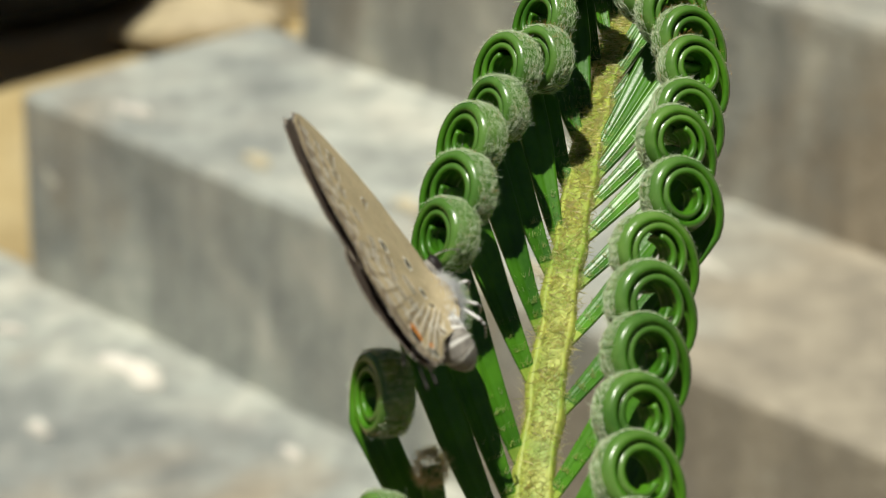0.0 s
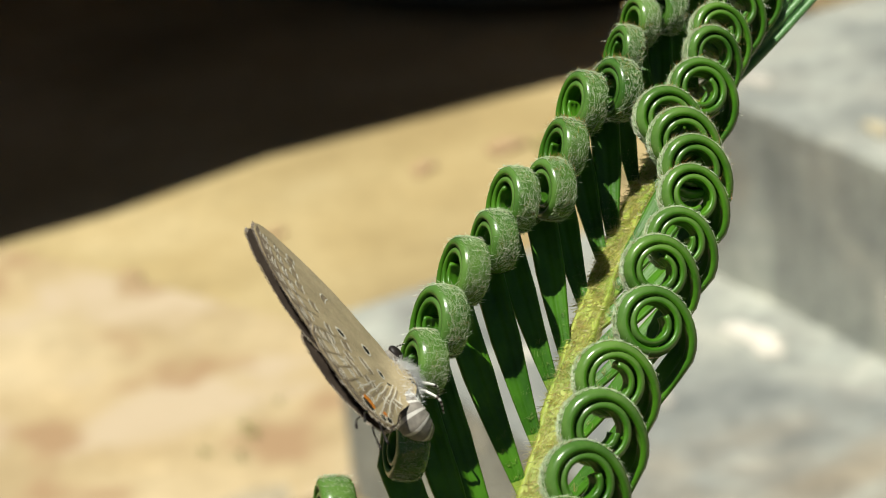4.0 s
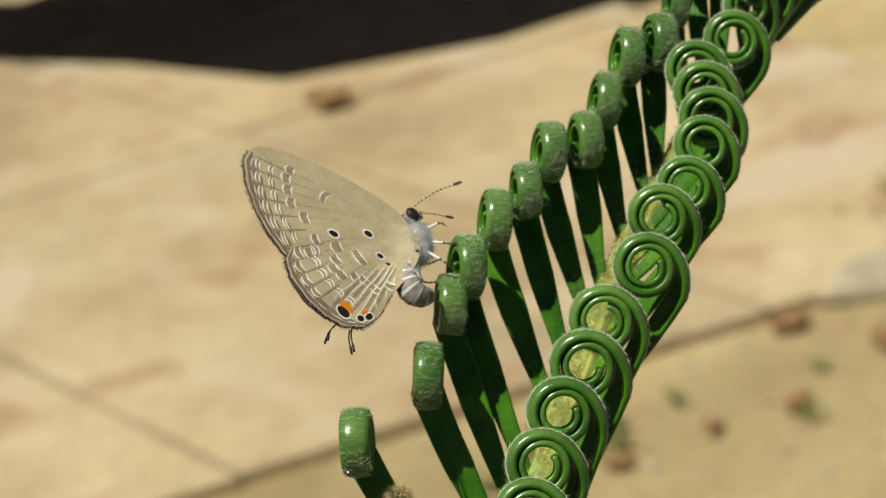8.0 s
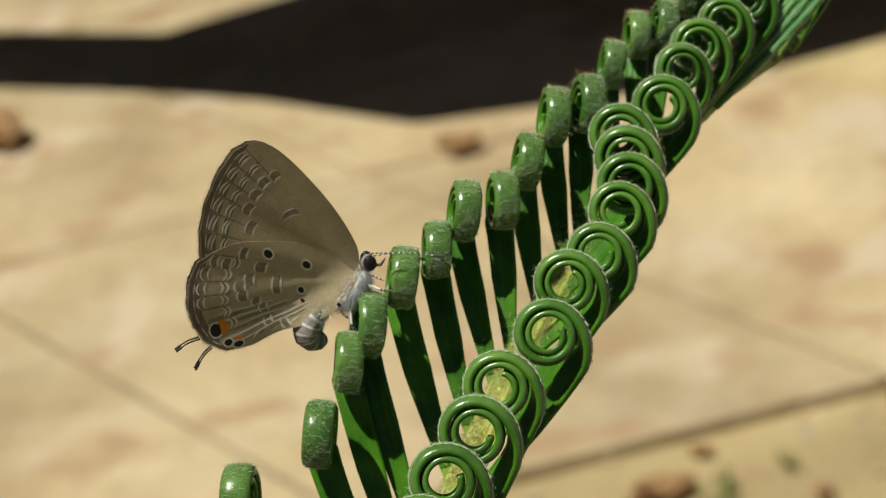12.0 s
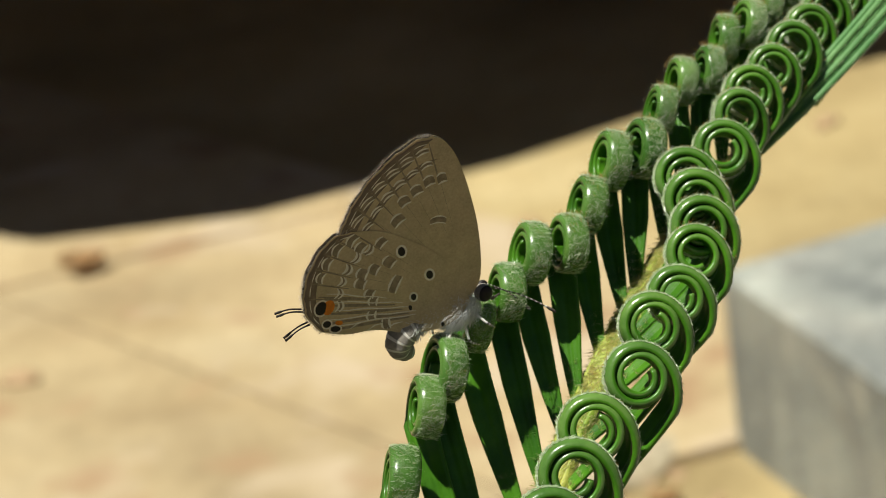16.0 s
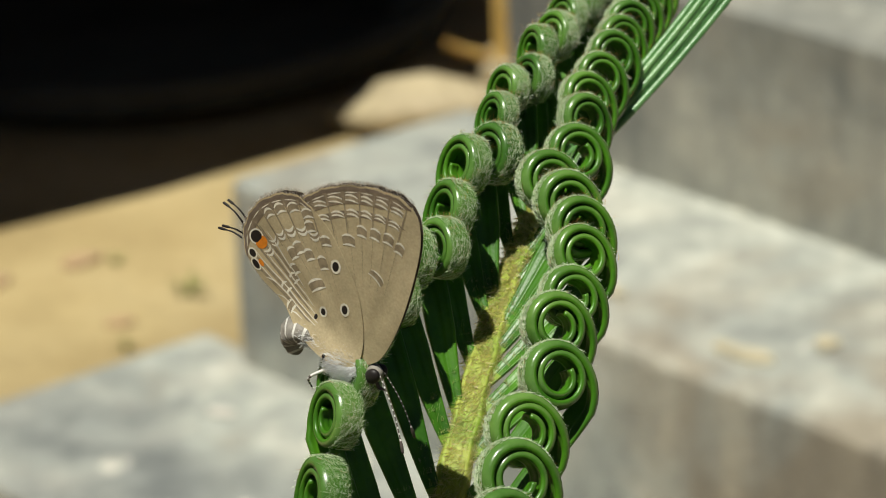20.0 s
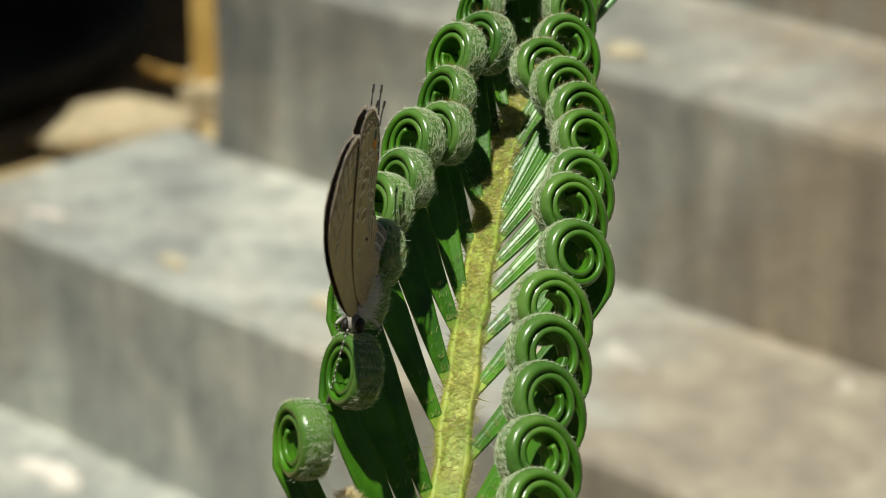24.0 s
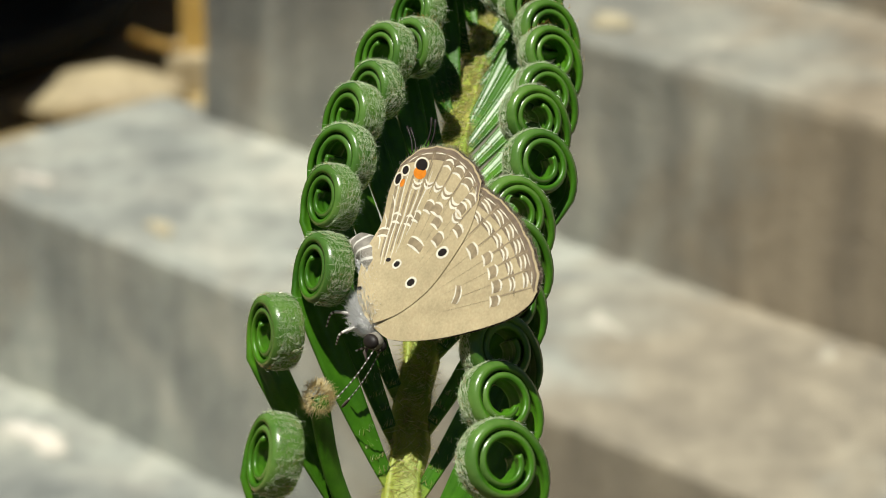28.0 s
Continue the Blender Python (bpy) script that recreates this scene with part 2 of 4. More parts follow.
def wing_mat(name, color):
    """Scaled wing membrane: some of the light passes through it."""
    m, t, p = nodes_of(name)
    a = noise_node(t, 420, 5, 0.65)
    b = noise_node(t, 5200, 2, 0.6)
    lo, hi = tuple(c * 0.86 for c in color), tuple(c * 1.12 for c in color)
    col = ramp(t, a.outputs[0], ((0.3, lo), (0.7, hi))).outputs[0]
    col = mix(t, 0.25, col, ramp(t, b.outputs[0], ((0.3, (0.3, 0.29, 0.28)), (0.7, (0.72, 0.71, 0.7)))).outputs[0], "OVERLAY")
    link(t, col, p.inputs["Base Color"])
    p.inputs["Roughness"].default_value = 0.7
    p.inputs["Specular IOR Level"].default_value = 0.25
    tl = t.nodes.new("ShaderNodeBsdfTranslucent")
    link(t, mix(t, 1.0, col, (1.0, 0.72, 0.38), "MULTIPLY"), tl.inputs[0])
    ms = t.nodes.new("ShaderNodeMixShader")
    ms.inputs[0].default_value = 0.18
    link(t, p.outputs[0], ms.inputs[1])
    link(t, tl.outputs[0], ms.inputs[2])
    link(t, ms.outputs[0], t.nodes["Material Output"].inputs[0])
    bump(t, p, b.outputs[0], 0.3, 0.00003)
    return m


M_WING = wing_mat("wing_tan", (0.60, 0.495, 0.305))
M_WINGDARK = plain_mat("wing_brown", (0.20, 0.15, 0.11), 0.7, 700, 0.3)
M_INNER = plain_mat("wing_inner_brown", (0.085, 0.064, 0.05), 0.6, 700, 0.3)
M_MARK = plain_mat("wing_cream", (0.80, 0.745, 0.61), 0.8, 2600, 0.16)
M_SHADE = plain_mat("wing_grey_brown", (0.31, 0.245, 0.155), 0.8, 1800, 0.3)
M_BAND = plain_mat("wing_band", (0.235, 0.18, 0.12), 0.8, 1800, 0.35)
M_BLACK = plain_mat("spot_black", (0.018, 0.014, 0.013), 0.5, 900, 0.3)
M_ORANGE = plain_mat("spot_orange", (0.74, 0.23, 0.015), 0.6, 1800, 0.2)
M_BODY = plain_mat("body_grey", (0.78, 0.78, 0.77), 0.8, 1500, 0.3)
M_ABD = plain_mat("abdomen_grey", (0.24, 0.22, 0.19), 0.7, 1500, 0.3)
M_ABDDARK = plain_mat("dark_brown", (0.10, 0.08, 0.07), 0.6, 1500, 0.3)
M_ABDRING = plain_mat("abdomen_pale", (0.62, 0.60, 0.55), 0.7, 1500, 0.2)
M_LEG = plain_mat("leg_white", (0.72, 0.70, 0.66), 0.6, 1500, 0.1)


# ---- mesh helpers ----
def mesh_of(name, bm, mat, smooth=True):
    me = bpy.data.meshes.new(name)
    bm.to_mesh(me)
    bm.free()
    if smooth:
        me.polygons.foreach_set("use_smooth", [True] * len(me.polygons))
    if mat:
        me.materials.append(mat)
    return me


def part(name, bm, mat, parent, label="", smooth=True):
    ob = new(name, mesh_of(name, bm, mat, smooth))
    ob.parent = parent
    if label:
        tagged(ob, label)
    return ob


def empty(name, m, label, category, group="", kind=""):
    ob = new(name)
    ob.empty_display_size = 0.01
    ob.matrix_world = m
    return tagged(ob, label, category, group, kind)


def prism(poly, z0, z1, bevel=0.0, segs=2):
    bm = bmesh.new()
    vs = [bm.verts.new((x, y, z0)) for x, y in poly]
    f = bm.faces.new(vs)
    r = bmesh.ops.extrude_face_region(bm, geom=[f])
    bmesh.ops.translate(bm, verts=[v for v in r["geom"] if isinstance(v, bmesh.types.BMVert)], vec=(0, 0, z1 - z0))
    bmesh.ops.recalc_face_normals(bm, faces=bm.faces)
    if bevel:
        bmesh.ops.bevel(bm, geom=list(bm.edges), offset=bevel, segments=segs, affect="EDGES", profile=0.6)
    return bm


def sweep(bm, pts, across, normals, widths, thicks, sides=8, cap=True):
    """A bar along pts with an oval section: half widths along `across`, half thicknesses along `normals`."""
    rings = []
    for p, a, n, w, h in zip(pts, across, normals, widths, thicks):
        ring = []
        for k in range(sides):
            ang = 2 * math.pi * k / sides
            c, s = math.cos(ang), math.sin(ang)
            c = math.copysign(abs(c) ** 0.6, c)
            s = math.copysign(abs(s) ** 0.8, s)
            ring.append(bm.verts.new(p + a * (w * c) + n * (h * s)))
        rings.append(ring)
    for r0, r1 in zip(rings, rings[1:]):
        for k in range(sides):
            bm.faces.new((r0[k], r0[(k + 1) % sides], r1[(k + 1) % sides], r1[k]))
    if cap:
        bm.faces.new(rings[0][::-1])
        bm.faces.new(rings[-1])
    return rings



# ---- ground, paving and steps ----
R2 = math.sqrt(2)
N2, U2 = Vector((1, 1, 0)) / R2, Vector((1, -1, 0)) / R2


def un(u, n):
    """Plan coordinates: u along the steps, n up the flight."""
    p = U2 * u + N2 * n
    return (p.x, p.y)


bm = bmesh.new()
bmesh.ops.create_grid(bm, x_segments=60, y_segments=60, size=60)
ground = new("ground", mesh_of("ground", bm, M_SAND))
tagged(ground, "sandy yellow-brown ground with loose grit", "ground", kind="structure")

# added, unseen: a dark sheet under the plant that cuts light bounced upward
damper_plan = ((-1.5, 0.85), (-0.6, 1.0), (0.1, 0.98), (1.0, 0.1), (4.0, -2.9), (4.0, -8.0), (-6.0, -8.0), (-6.0, -1.6), (-2.6, 0.1))
planting_bed = new("planting_bed", mesh_of("planting_bed", prism(damper_plan, -0.05, 0.012, 0.004, 1), M_DAMPER, False))
tagged(planting_bed, "added unseen dark brown sheet round the plant's foot, cutting bounced light", "soil", kind="structure")

STEPS = ((-2.525, 1.205, 0.17), (-2.412, 1.607, 0.34), (-2.307, 1.955, 0.51), (-2.20, 2.235, 0.68), (-2.10, 2.6, 0.85))
rng = random.Random(11)
for k, (u, n, z1) in enumerate(STEPS):
    n1 = STEPS[k + 1][1] + 0.03 if k + 1 < len(STEPS) else n + 2
    bm = prism([un(u / R2, n / R2), un(2.5, n / R2), un(2.5, n1 / R2), un(u / R2, n1 / R2)], -0.05, z1, 0.009, 3)
    bmesh.ops.subdivide_edges(bm, edges=[e for e in bm.edges if e.calc_length() > 0.5], cuts=24)
    for v in bm.verts:
        d = noise.noise_vector(v.co * 9.0) * 0.004 + noise.noise_vector(v.co * 31.0) * 0.0015
        v.co += d
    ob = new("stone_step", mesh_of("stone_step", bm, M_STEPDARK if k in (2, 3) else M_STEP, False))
    tagged(ob, "weathered granite step in the flight, shade put into its colour" if k in (2, 3) else "weathered grey granite step with dusty brown stains", "step", "flight of steps")



def splash(x, y, z, size, seed):
    """A thin crust of lime or lichen with a ragged outline."""
    r = random.Random(seed)
    bm = bmesh.new()
    ph = [r.uniform(0, 6.28) for _ in range(4)]
    top = []
    for k in range(30):
        a = 2 * math.pi * k / 30
        q = 1 + 0.28 * math.sin(2 * a + ph[0]) + 0.2 * math.sin(3 * a + ph[1]) + 0.12 * math.sin(7 * a + ph[2]) + 0.08 * math.sin(11 * a + ph[3])
        top.append((size[0] * q * math.cos(a), size[1] * q * math.sin(a)))
    lo = [bm.verts.new((px, py, -0.004)) for px, py in top]
    hi = [bm.verts.new((px * 0.96, py * 0.96, 0.0045)) for px, py in top]
    for k in range(30):
        bm.faces.new((lo[k], lo[(k + 1) % 30], hi[(k + 1) % 30], hi[k]))
    bm.faces.new(hi)
    return bm, Matrix.Translation((x, y, z)) @ Matrix.Rotation(radians(-45), 4, "Z")


steps = [o for o in scene.collection.objects if o.name.startswith("stone_step")]
for k, (x, y, level, sx, sy, mat, label) in enumerate((
        (-0.29, 1.825, 0, 0.030, 0.016, M_LIME, "white lime splash"), (-0.155, 1.685, 0, 0.011, 0.006, M_LIME, "white lime splash"), (-0.40, 1.90, 0, 0.012, 0.007, M_LIME, "white lime splash"),
        (-0.35, 1.72, 0, 0.012, 0.007, M_LIME, "white lime splash"), (-0.19, 1.85, 1, 0.014, 0.008, M_LICHEN, "pale yellow lichen"), (-0.07, 1.76, 1, 0.014, 0.008, M_LICHEN, "pale yellow lichen"),
        (-0.30, 1.96, 1, 0.016, 0.009, M_LIME, "white lime splash"), (0.03, 1.64, 1, 0.022, 0.009, M_LICHEN, "pale yellow lichen"), (0.09, 1.66, 1, 0.010, 0.007, M_LICHEN, "pale yellow lichen"),
        (0.16, 1.85, 2, 0.020, 0.012, M_LICHEN, "pale yellow lichen"), (-0.05, 1.36, 0, 0.03, 0.02, M_LICHEN, "pale yellow lichen"))):
    bm, place = splash(x, y, STEPS[level][2], (sx, sy), 60 + k)
    bm.transform(place)
    part("crust", bm, mat, steps[level], label, smooth=False)

# sandstone flags: o is the corner of the nearest whole one
paving = empty("pavement", Matrix.Identity(4), "worn yellow sandstone flags laid in rows", "pavement", kind="structure")
o, fa, fb = Vector((-1.92, 1.78)), Vector((0.74, -0.34)), Vector((0.37, 0.29))
corner = [o + fa * i + fb * j for i, j in ((-3, -3), (0.99, -3), (0.99, 1.99), (-3, 1.99))]
part("joint_earth", prism([(p.x, p.y) for p in corner], -0.02, 0.0105), M_JOINT, paving, "brown earth in the joints", smooth=False)
for i in range(-3, 1):
    for j in range(-3, 2):
        c = [o + fa * (i + a) + fb * (j + b) for a, b in ((0.006, 0.006), (0.994, 0.006), (0.994, 0.994), (0.006, 0.994))]
        c = [(p.x + rng.uniform(-0.0025, 0.0025), p.y + rng.uniform(-0.0025, 0.0025)) for p in c]
        bm = prism(c, -0.03, 0.013 + rng.uniform(-0.001, 0.001), 0.003, 2)
        part("flagstone", bm, M_FLAG, paving, smooth=False)


def pebble(size, seed, flat=0.6):
    bm = bmesh.new()
    bmesh.ops.create_icosphere(bm, subdivisions=2, radius=1.0)
    for v in bm.verts:
        v.co *= 1 + 0.45 * noise.noise(v.co * 1.1 + Vector((seed * 7.3, 0, 0))) + 0.15 * noise.noise(v.co * 3 + Vector((0, seed, 0)))
        v.co = Vector((v.co.x * size[0], v.co.y * size[1], v.co.z * size[2]))
    return bm


# rubble along the edge of the paving and the foot of the steps
for k in range(96):
    f = rng.random()
    wide = 0.12 if k < 26 else 0.34
    p = Vector((-1.13, 1.49)).lerp(Vector((-0.72, 1.90)), f) + Vector((rng.uniform(0.01, wide), -rng.uniform(0.0, wide * 0.85)))
    if p.x + p.y > 1.13:
        continue
    s = rng.uniform(0.0025, 0.0066)
    bm = pebble((s * rng.uniform(0.8, 1.9), s, s * 0.55), k)
    ob = new("rubble_stone", mesh_of("rubble_stone", bm, M_RUBBLE if k % 4 else M_PALE, False))
    ob.matrix_world = pose(p.x, p.y, s * 0.3, 0, 0, rng.uniform(0, 180))
    tagged(ob, "broken reddish-brown lump of rubble on the soil" if k % 4 else "broken pale lump of rubble on the soil", "stone", "rubble by the paving")
ob = new("flat_stone", mesh_of("flat_stone", pebble((0.06, 0.03, 0.014), 71), M_PALE, False))
ob.matrix_world = pose(-0.735, 1.815, 0.007, 0, 0, 62)
tagged(ob, "flat pale grey stone lying on the soil", "stone")

ob = new("boulder", mesh_of("boulder", pebble((0.105, 0.05, 0.036), 5), M_STONE, True))
ob.matrix_world = pose(-0.375, 3.125, 0.025, 0, 0, 8)
tagged(ob, "long pale yellow stone lying in the sun", "stone")


def curled_leaf(length, width, curl):
    bm = bmesh.new()
    rows = []
    for i in range(9):
        f = i / 8
        w = width * math.sin(math.pi * min(0.98, 0.06 + f * 0.9)) ** 0.7
        row = []
        for j in range(5):
            g = (j - 2) / 2
            row.append(bm.verts.new((length * (f - 0.5), w * g, curl * (g * g * 0.8 + (f - 0.5) ** 2) + 0.003 * noise.noise(Vector((f * 5, g * 3, length * 90))))))
        rows.append(row)
    for a, b in zip(rows, rows[1:]):
        for j in range(4):
            bm.faces.new((a[j], a[j + 1], b[j + 1], b[j]))
    top = list(bm.faces)
    r = bmesh.ops.solidify(bm, geom=top, thickness=0.0007)
    return bm


for x, y, rz, ln in ((-1.46, 2.125, 20, 0.05), (-2.085, 2.107, -35, 0.09), (-2.215, 2.15, 15, 0.08), (-0.28, 3.13, 70, 0.05), (-0.93, 1.536, 30, 0.05), (-0.945, 1.522, 70, 0.03),
                     (-0.93, 1.603, 10, 0.022), (-0.69, 1.755, 50, 0.03), (-0.70, 1.70, 120, 0.034), (-0.79, 1.72, 35, 0.034), (-0.80, 1.86, 80, 0.018), (-0.74, 1.60, 60, 0.028),
                     (-0.80, 1.56, 100, 0.024), (-0.86, 1.50, 10, 0.028)):
    ob = new("dead_leaf", mesh_of("dead_leaf", curled_leaf(ln, ln * 0.33, ln * 0.3), M_LITTER))
    ob.matrix_world = pose(x, y, 0.020 if x < -1 else 0.003, 0, 0, rz)
    tagged(ob, "curled reddish-brown dead leaf on the ground", "leaf", "fallen leaves")


def weed(n, h, seed):
    r = random.Random(seed)
    bm = bmesh.new()
    for k in range(n):
        a, lean, l = r.uniform(0, 6.28), r.uniform(0.5, 1.3), h * r.uniform(0.6, 1.2)
        d, s = Vector((math.cos(a), math.sin(a), 0)), Vector((-math.sin(a), math.cos(a), 0))
        w = l * 0.10
        prev = None
        for i in range(5):
            f = i / 4
            c = d * (l * lean * f * 0.7 + r.uniform(0, 0.002)) + Vector((0, 0, l * (f - 0.45 * f * f)))
            ww = w * (1 - f) ** 0.5 * (0.4 + f) + 0.0002
            cur = (bm.verts.new(c - s * ww), bm.verts.new(c + Vector((0, 0, -ww * 0.5))), bm.verts.new(c + s * ww))
            if prev:
                bm.faces.new((prev[0], prev[1], cur[1], cur[0]))
                bm.faces.new((prev[1], prev[2], cur[2], cur[1]))
            prev = cur
    bmesh.ops.solidify(bm, geom=list(bm.faces), thickness=0.0004)
    return bm


for k, (x, y, h) in enumerate(((-0.562, 2.57, 0.03), (-0.79, 1.94, 0.028), (-0.76, 1.99, 0.02), (-0.88, 1.543, 0.03), (-0.85, 1.60, 0.022), (-0.60, 2.42, 0.02), (-0.66, 2.66, 0.016), (-0.868, 1.523, 0.026), (-0.96, 1.457, 0.03), (-0.785, 1.935, 0.024), (-0.779, 1.993, 0.026), (-0.79, 1.90, 0.03), (-0.741, 1.656, 0.018), (-0.70, 1.965, 0.02), (-0.725, 1.58, 0.022))):
    ob = new("weed", mesh_of("weed", weed(10, h, k), M_WEED))
    ob.matrix_world = pose(x, y, 0.0)
    tagged(ob, "small yellow-green weed rooted in the sand", "weed", "weeds in the sand", "stuff")

# small dark pits and clods on the sand
for k, (x, y, s) in enumerate(((-1.396, 1.88, 0.014), (-0.70, 2.66, 0.016), (-0.78, 2.60, 0.012), (-1.02, 2.30, 0.014), (-1.1, 2.25, 0.012), (-0.62, 2.49, 0.010), (-0.9, 2.42, 0.010))):
    ob = new("clod", mesh_of("clod", pebble((s * 1.6, s, s * 0.45), 40 + k), M_RUBBLE, True))
    ob.matrix_world = pose(x, y, (0.014 if x < -1.2 else 0.0) + s * 0.2, 0, 0, 40 * k)
    tagged(ob, "flat brown clod of earth on the ground", "clod", "clods of earth")

# added unseen sheet on legs, its outline set by the shade on the sand
LIFT = 0.78
shift = Vector((SUN.x, SUN.y)) * (LIFT / SUN.z)
platform = empty("timber_platform", Matrix.Identity(4), "added unseen dark sheet on legs that casts the shade on the sand", "platform")
deck = ((-6.0, 2.31), (-1.98, 2.265), (-1.80, 2.25), (-1.56, 2.20), (-1.33, 2.29), (-1.11, 2.475), (-0.975, 2.64), (-0.66, 2.885), (-0.46, 3.08), (-0.33, 3.26), (0.7, 4.29), (0.7, 8.0),
        (-6.0, 8.0), (-6.0, 3.0), (-2.1, 2.73), (-2.03, 2.67), (-1.93, 2.60), (-2.03, 2.50), (-2.09, 2.43), (-6.0, 2.41))
part("deck", prism([(x + shift.x, y + shift.y) for x, y in deck], LIFT, LIFT + 0.05), M_CASTER, platform, smooth=False)
for x, y in ((-2.6, 5.2), (-1.6, 7.8), (0.3, 7.8), (-0.2, 5.2), (-5.9, 2.36), (-2.0, 4.4)):
    part("leg", prism([(x - 0.04, y - 0.04), (x + 0.04, y - 0.04), (x + 0.04, y + 0.04), (x - 0.04, y + 0.04)], 0.0, LIFT + 0.002, 0.004, 1), M_CASTER, platform, smooth=False)

# things in the shade beside the flight
# guessed basin with a rim; its width and black stand for deep shade
bm = bmesh.new()
prof = ((0.11, 0.0), (0.155, 0.003), (0.185, 0.018), (0.19, 0.032), (0.178, 0.040), (0.16, 0.034), (0.15, 0.016), (0.0, 0.014))
rings = []
for k in range(40):
    a = 2 * math.pi * k / 40
    rings.append([bm.verts.new((r * math.cos(a), r * math.sin(a), z)) for r, z in prof])
for k in range(40):
    a, b = rings[k], rings[(k + 1) % 40]
    for j in range(len(prof) - 1):
        bm.faces.new((a[j], b[j], b[j + 1], a[j + 1]))
bmesh.ops.remove_doubles(bm, verts=bm.verts, dist=1e-5)
bmesh.ops.recalc_face_normals(bm, faces=bm.faces)
basin = empty("basin", pose(-0.80, 3.50, 0.0), "wide shallow black basin on the ground, its black deepening the shade", "basin")
bm.transform(Matrix.Diagonal((2.3, 2.3, 1.5, 1)))
part("bowl", bm, M_TUB, basin)
bm = bmesh.new()
turns = [Vector((0.42 * math.cos(2 * math.pi * k / 48), 0.42 * math.sin(2 * math.pi * k / 48), 0.060)) for k in range(49)]
outs = [Vector((p.x, p.y, 0)).normalized() for p in turns]
sweep(bm, turns, outs, [Vector((0, 0, 1))] * 49, [0.020] * 49, [0.012] * 49, 10, False)
part("rim", bm, M_TUB, basin, "thick rolled rim")
post = empty("yellow_post", pose(-0.255, 3.27, 0), "yellow painted post beside the steps in the sun", "post")
part("shaft", prism([(-0.028, -0.028), (0.028, -0.028), (0.028, 0.028), (-0.028, 0.028)], 0.0, 0.55, 0.006, 2), M_YELLOW, post, smooth=False)
part("foot", prism([(-0.045, -0.05), (0.045, -0.05), (0.045, 0.05), (-0.045, 0.05)], -0.004, 0.05, 0.01, 2), M_STONE, post, "pale stone foot of the post", smooth=False)
ob = new("yellow_leaf", mesh_of("yellow_leaf", curled_leaf(0.07, 0.016, 0.012), M_YELLOW))
ob.matrix_world = pose(-0.315, 3.235, 0.056, 0, 20, 15)
tagged(ob, "bright yellow fallen leaf caught beside the post", "leaf")


# ---- the frond ----
ZF = Vector((0, 0, 1.065))
LEFT = ((-12.2, -34.5, -14.8), (-12.4, -24.0, -9.5), (-8.9, -15.9, -7.6), (-8.4, -10.2, -3.7), (-7.5, -7.4, -1.5), (-6.7, -2.1, 0.4),
        (-4.9, 1.4, 1.4), (-4.1, 5.7, 3.2), (-1.6, 8.4, 3.0), (-1.3, 13.1, 4.6), (-0.4, 17.6, 6.9), (2.0, 19.9, 7.2),
        (1.8, 25.6, 8.6), (2.5, 30.0, 9.6), (4.5, 32.0, 10.0), (4.7, 36.6, 11.2), (6.2, 39.5, 11.6), (7.0, 43.0, 12.2), (8.2, 46.0, 12.6), (9.6, 49.0, 13.0), (11.0, 52.0, 13.3))
RIGHT = ((5.1, -31.5, -15.8), (5.1, -26.5, -13.0), (5.2, -22.9, -10.4), (5.8, -18.7, -7.9), (6.3, -13.8, -6.2), (6.7, -9.5, -4.2), (8.9, -3.9, -2.1),
         (8.7, 1.0, 0.2), (9.7, 5.2, 0.9), (10.3, 8.9, 3.1), (10.1, 11.7, 4.4), (8.9, 14.2, 5.8), (7.3, 16.6, 6.8), (9.4, 21.4, 7.5),
         (9.9, 24.9, 9.5), (10.0, 28.7, 10.1), (11.0, 32.4, 10.9), (12.0, 35.8, 11.8), (12.6, 39.5, 12.2), (13.2, 43.0, 12.6), (13.9, 46.0, 12.9), (14.6, 49.0, 13.2), (15.2, 52.0, 13.5))
FACE = Vector((0, -0.40, 0.917))


def rachis(y):
    """The midrib's axis, by its y in millimetres."""
    s = y / 20.0
    return Vector((0.12 + 3.3 * s + 0.35 * s * s, y, -11.0 + 12.3 * s - 3.0 * s * s)) / 1000 + ZF


def rachis_dir(y):
    return (rachis(y + 1) - rachis(y - 1)).normalized()


def hair(verts, faces, p, d, side, length, width):
    """One bent hair: two slim faces."""
    i = len(verts)
    m = p + d * (length * 0.55)
    tip = p + d * length + side * (length * 0.22) * (1 if (i // 5) % 2 else -1)
    s = d.cross(side).normalized() * (width * 0.5)
    if s.length < 1e-9:
        s = side * width * 0.5
    verts += [p - s, p + s, m + s * 0.8, m - s * 0.8, tip]
    faces += [(i, i + 1, i + 2, i + 3), (i + 3, i + 2, i + 4)]


def hair_part(name, verts, faces, mat, parent, label=""):
    me = bpy.data.meshes.new(name)
    me.from_pydata(verts, [], faces)
    me.materials.append(mat)
    ob = new(name, me)
    ob.parent = parent
    return tagged(ob, label, kind="stuff")


# section of a leaflet: (across, through), a shallow ribbed channel with rolled edges
SECTION = ((-1.0, 0.10), (-0.92, 0.72), (-0.70, 0.62), (-0.52, 0.30), (-0.34, 0.46), (-0.14, 0.16), (0.0, 0.04), (0.14, 0.16), (0.34, 0.46), (0.52, 0.30), (0.70, 0.62), (0.92, 0.72),
           (1.0, 0.10), (0.86, -0.62), (0.45, -0.95), (0.0, -1.05), (-0.45, -0.95), (-0.86, -0.62))
BACK = 13


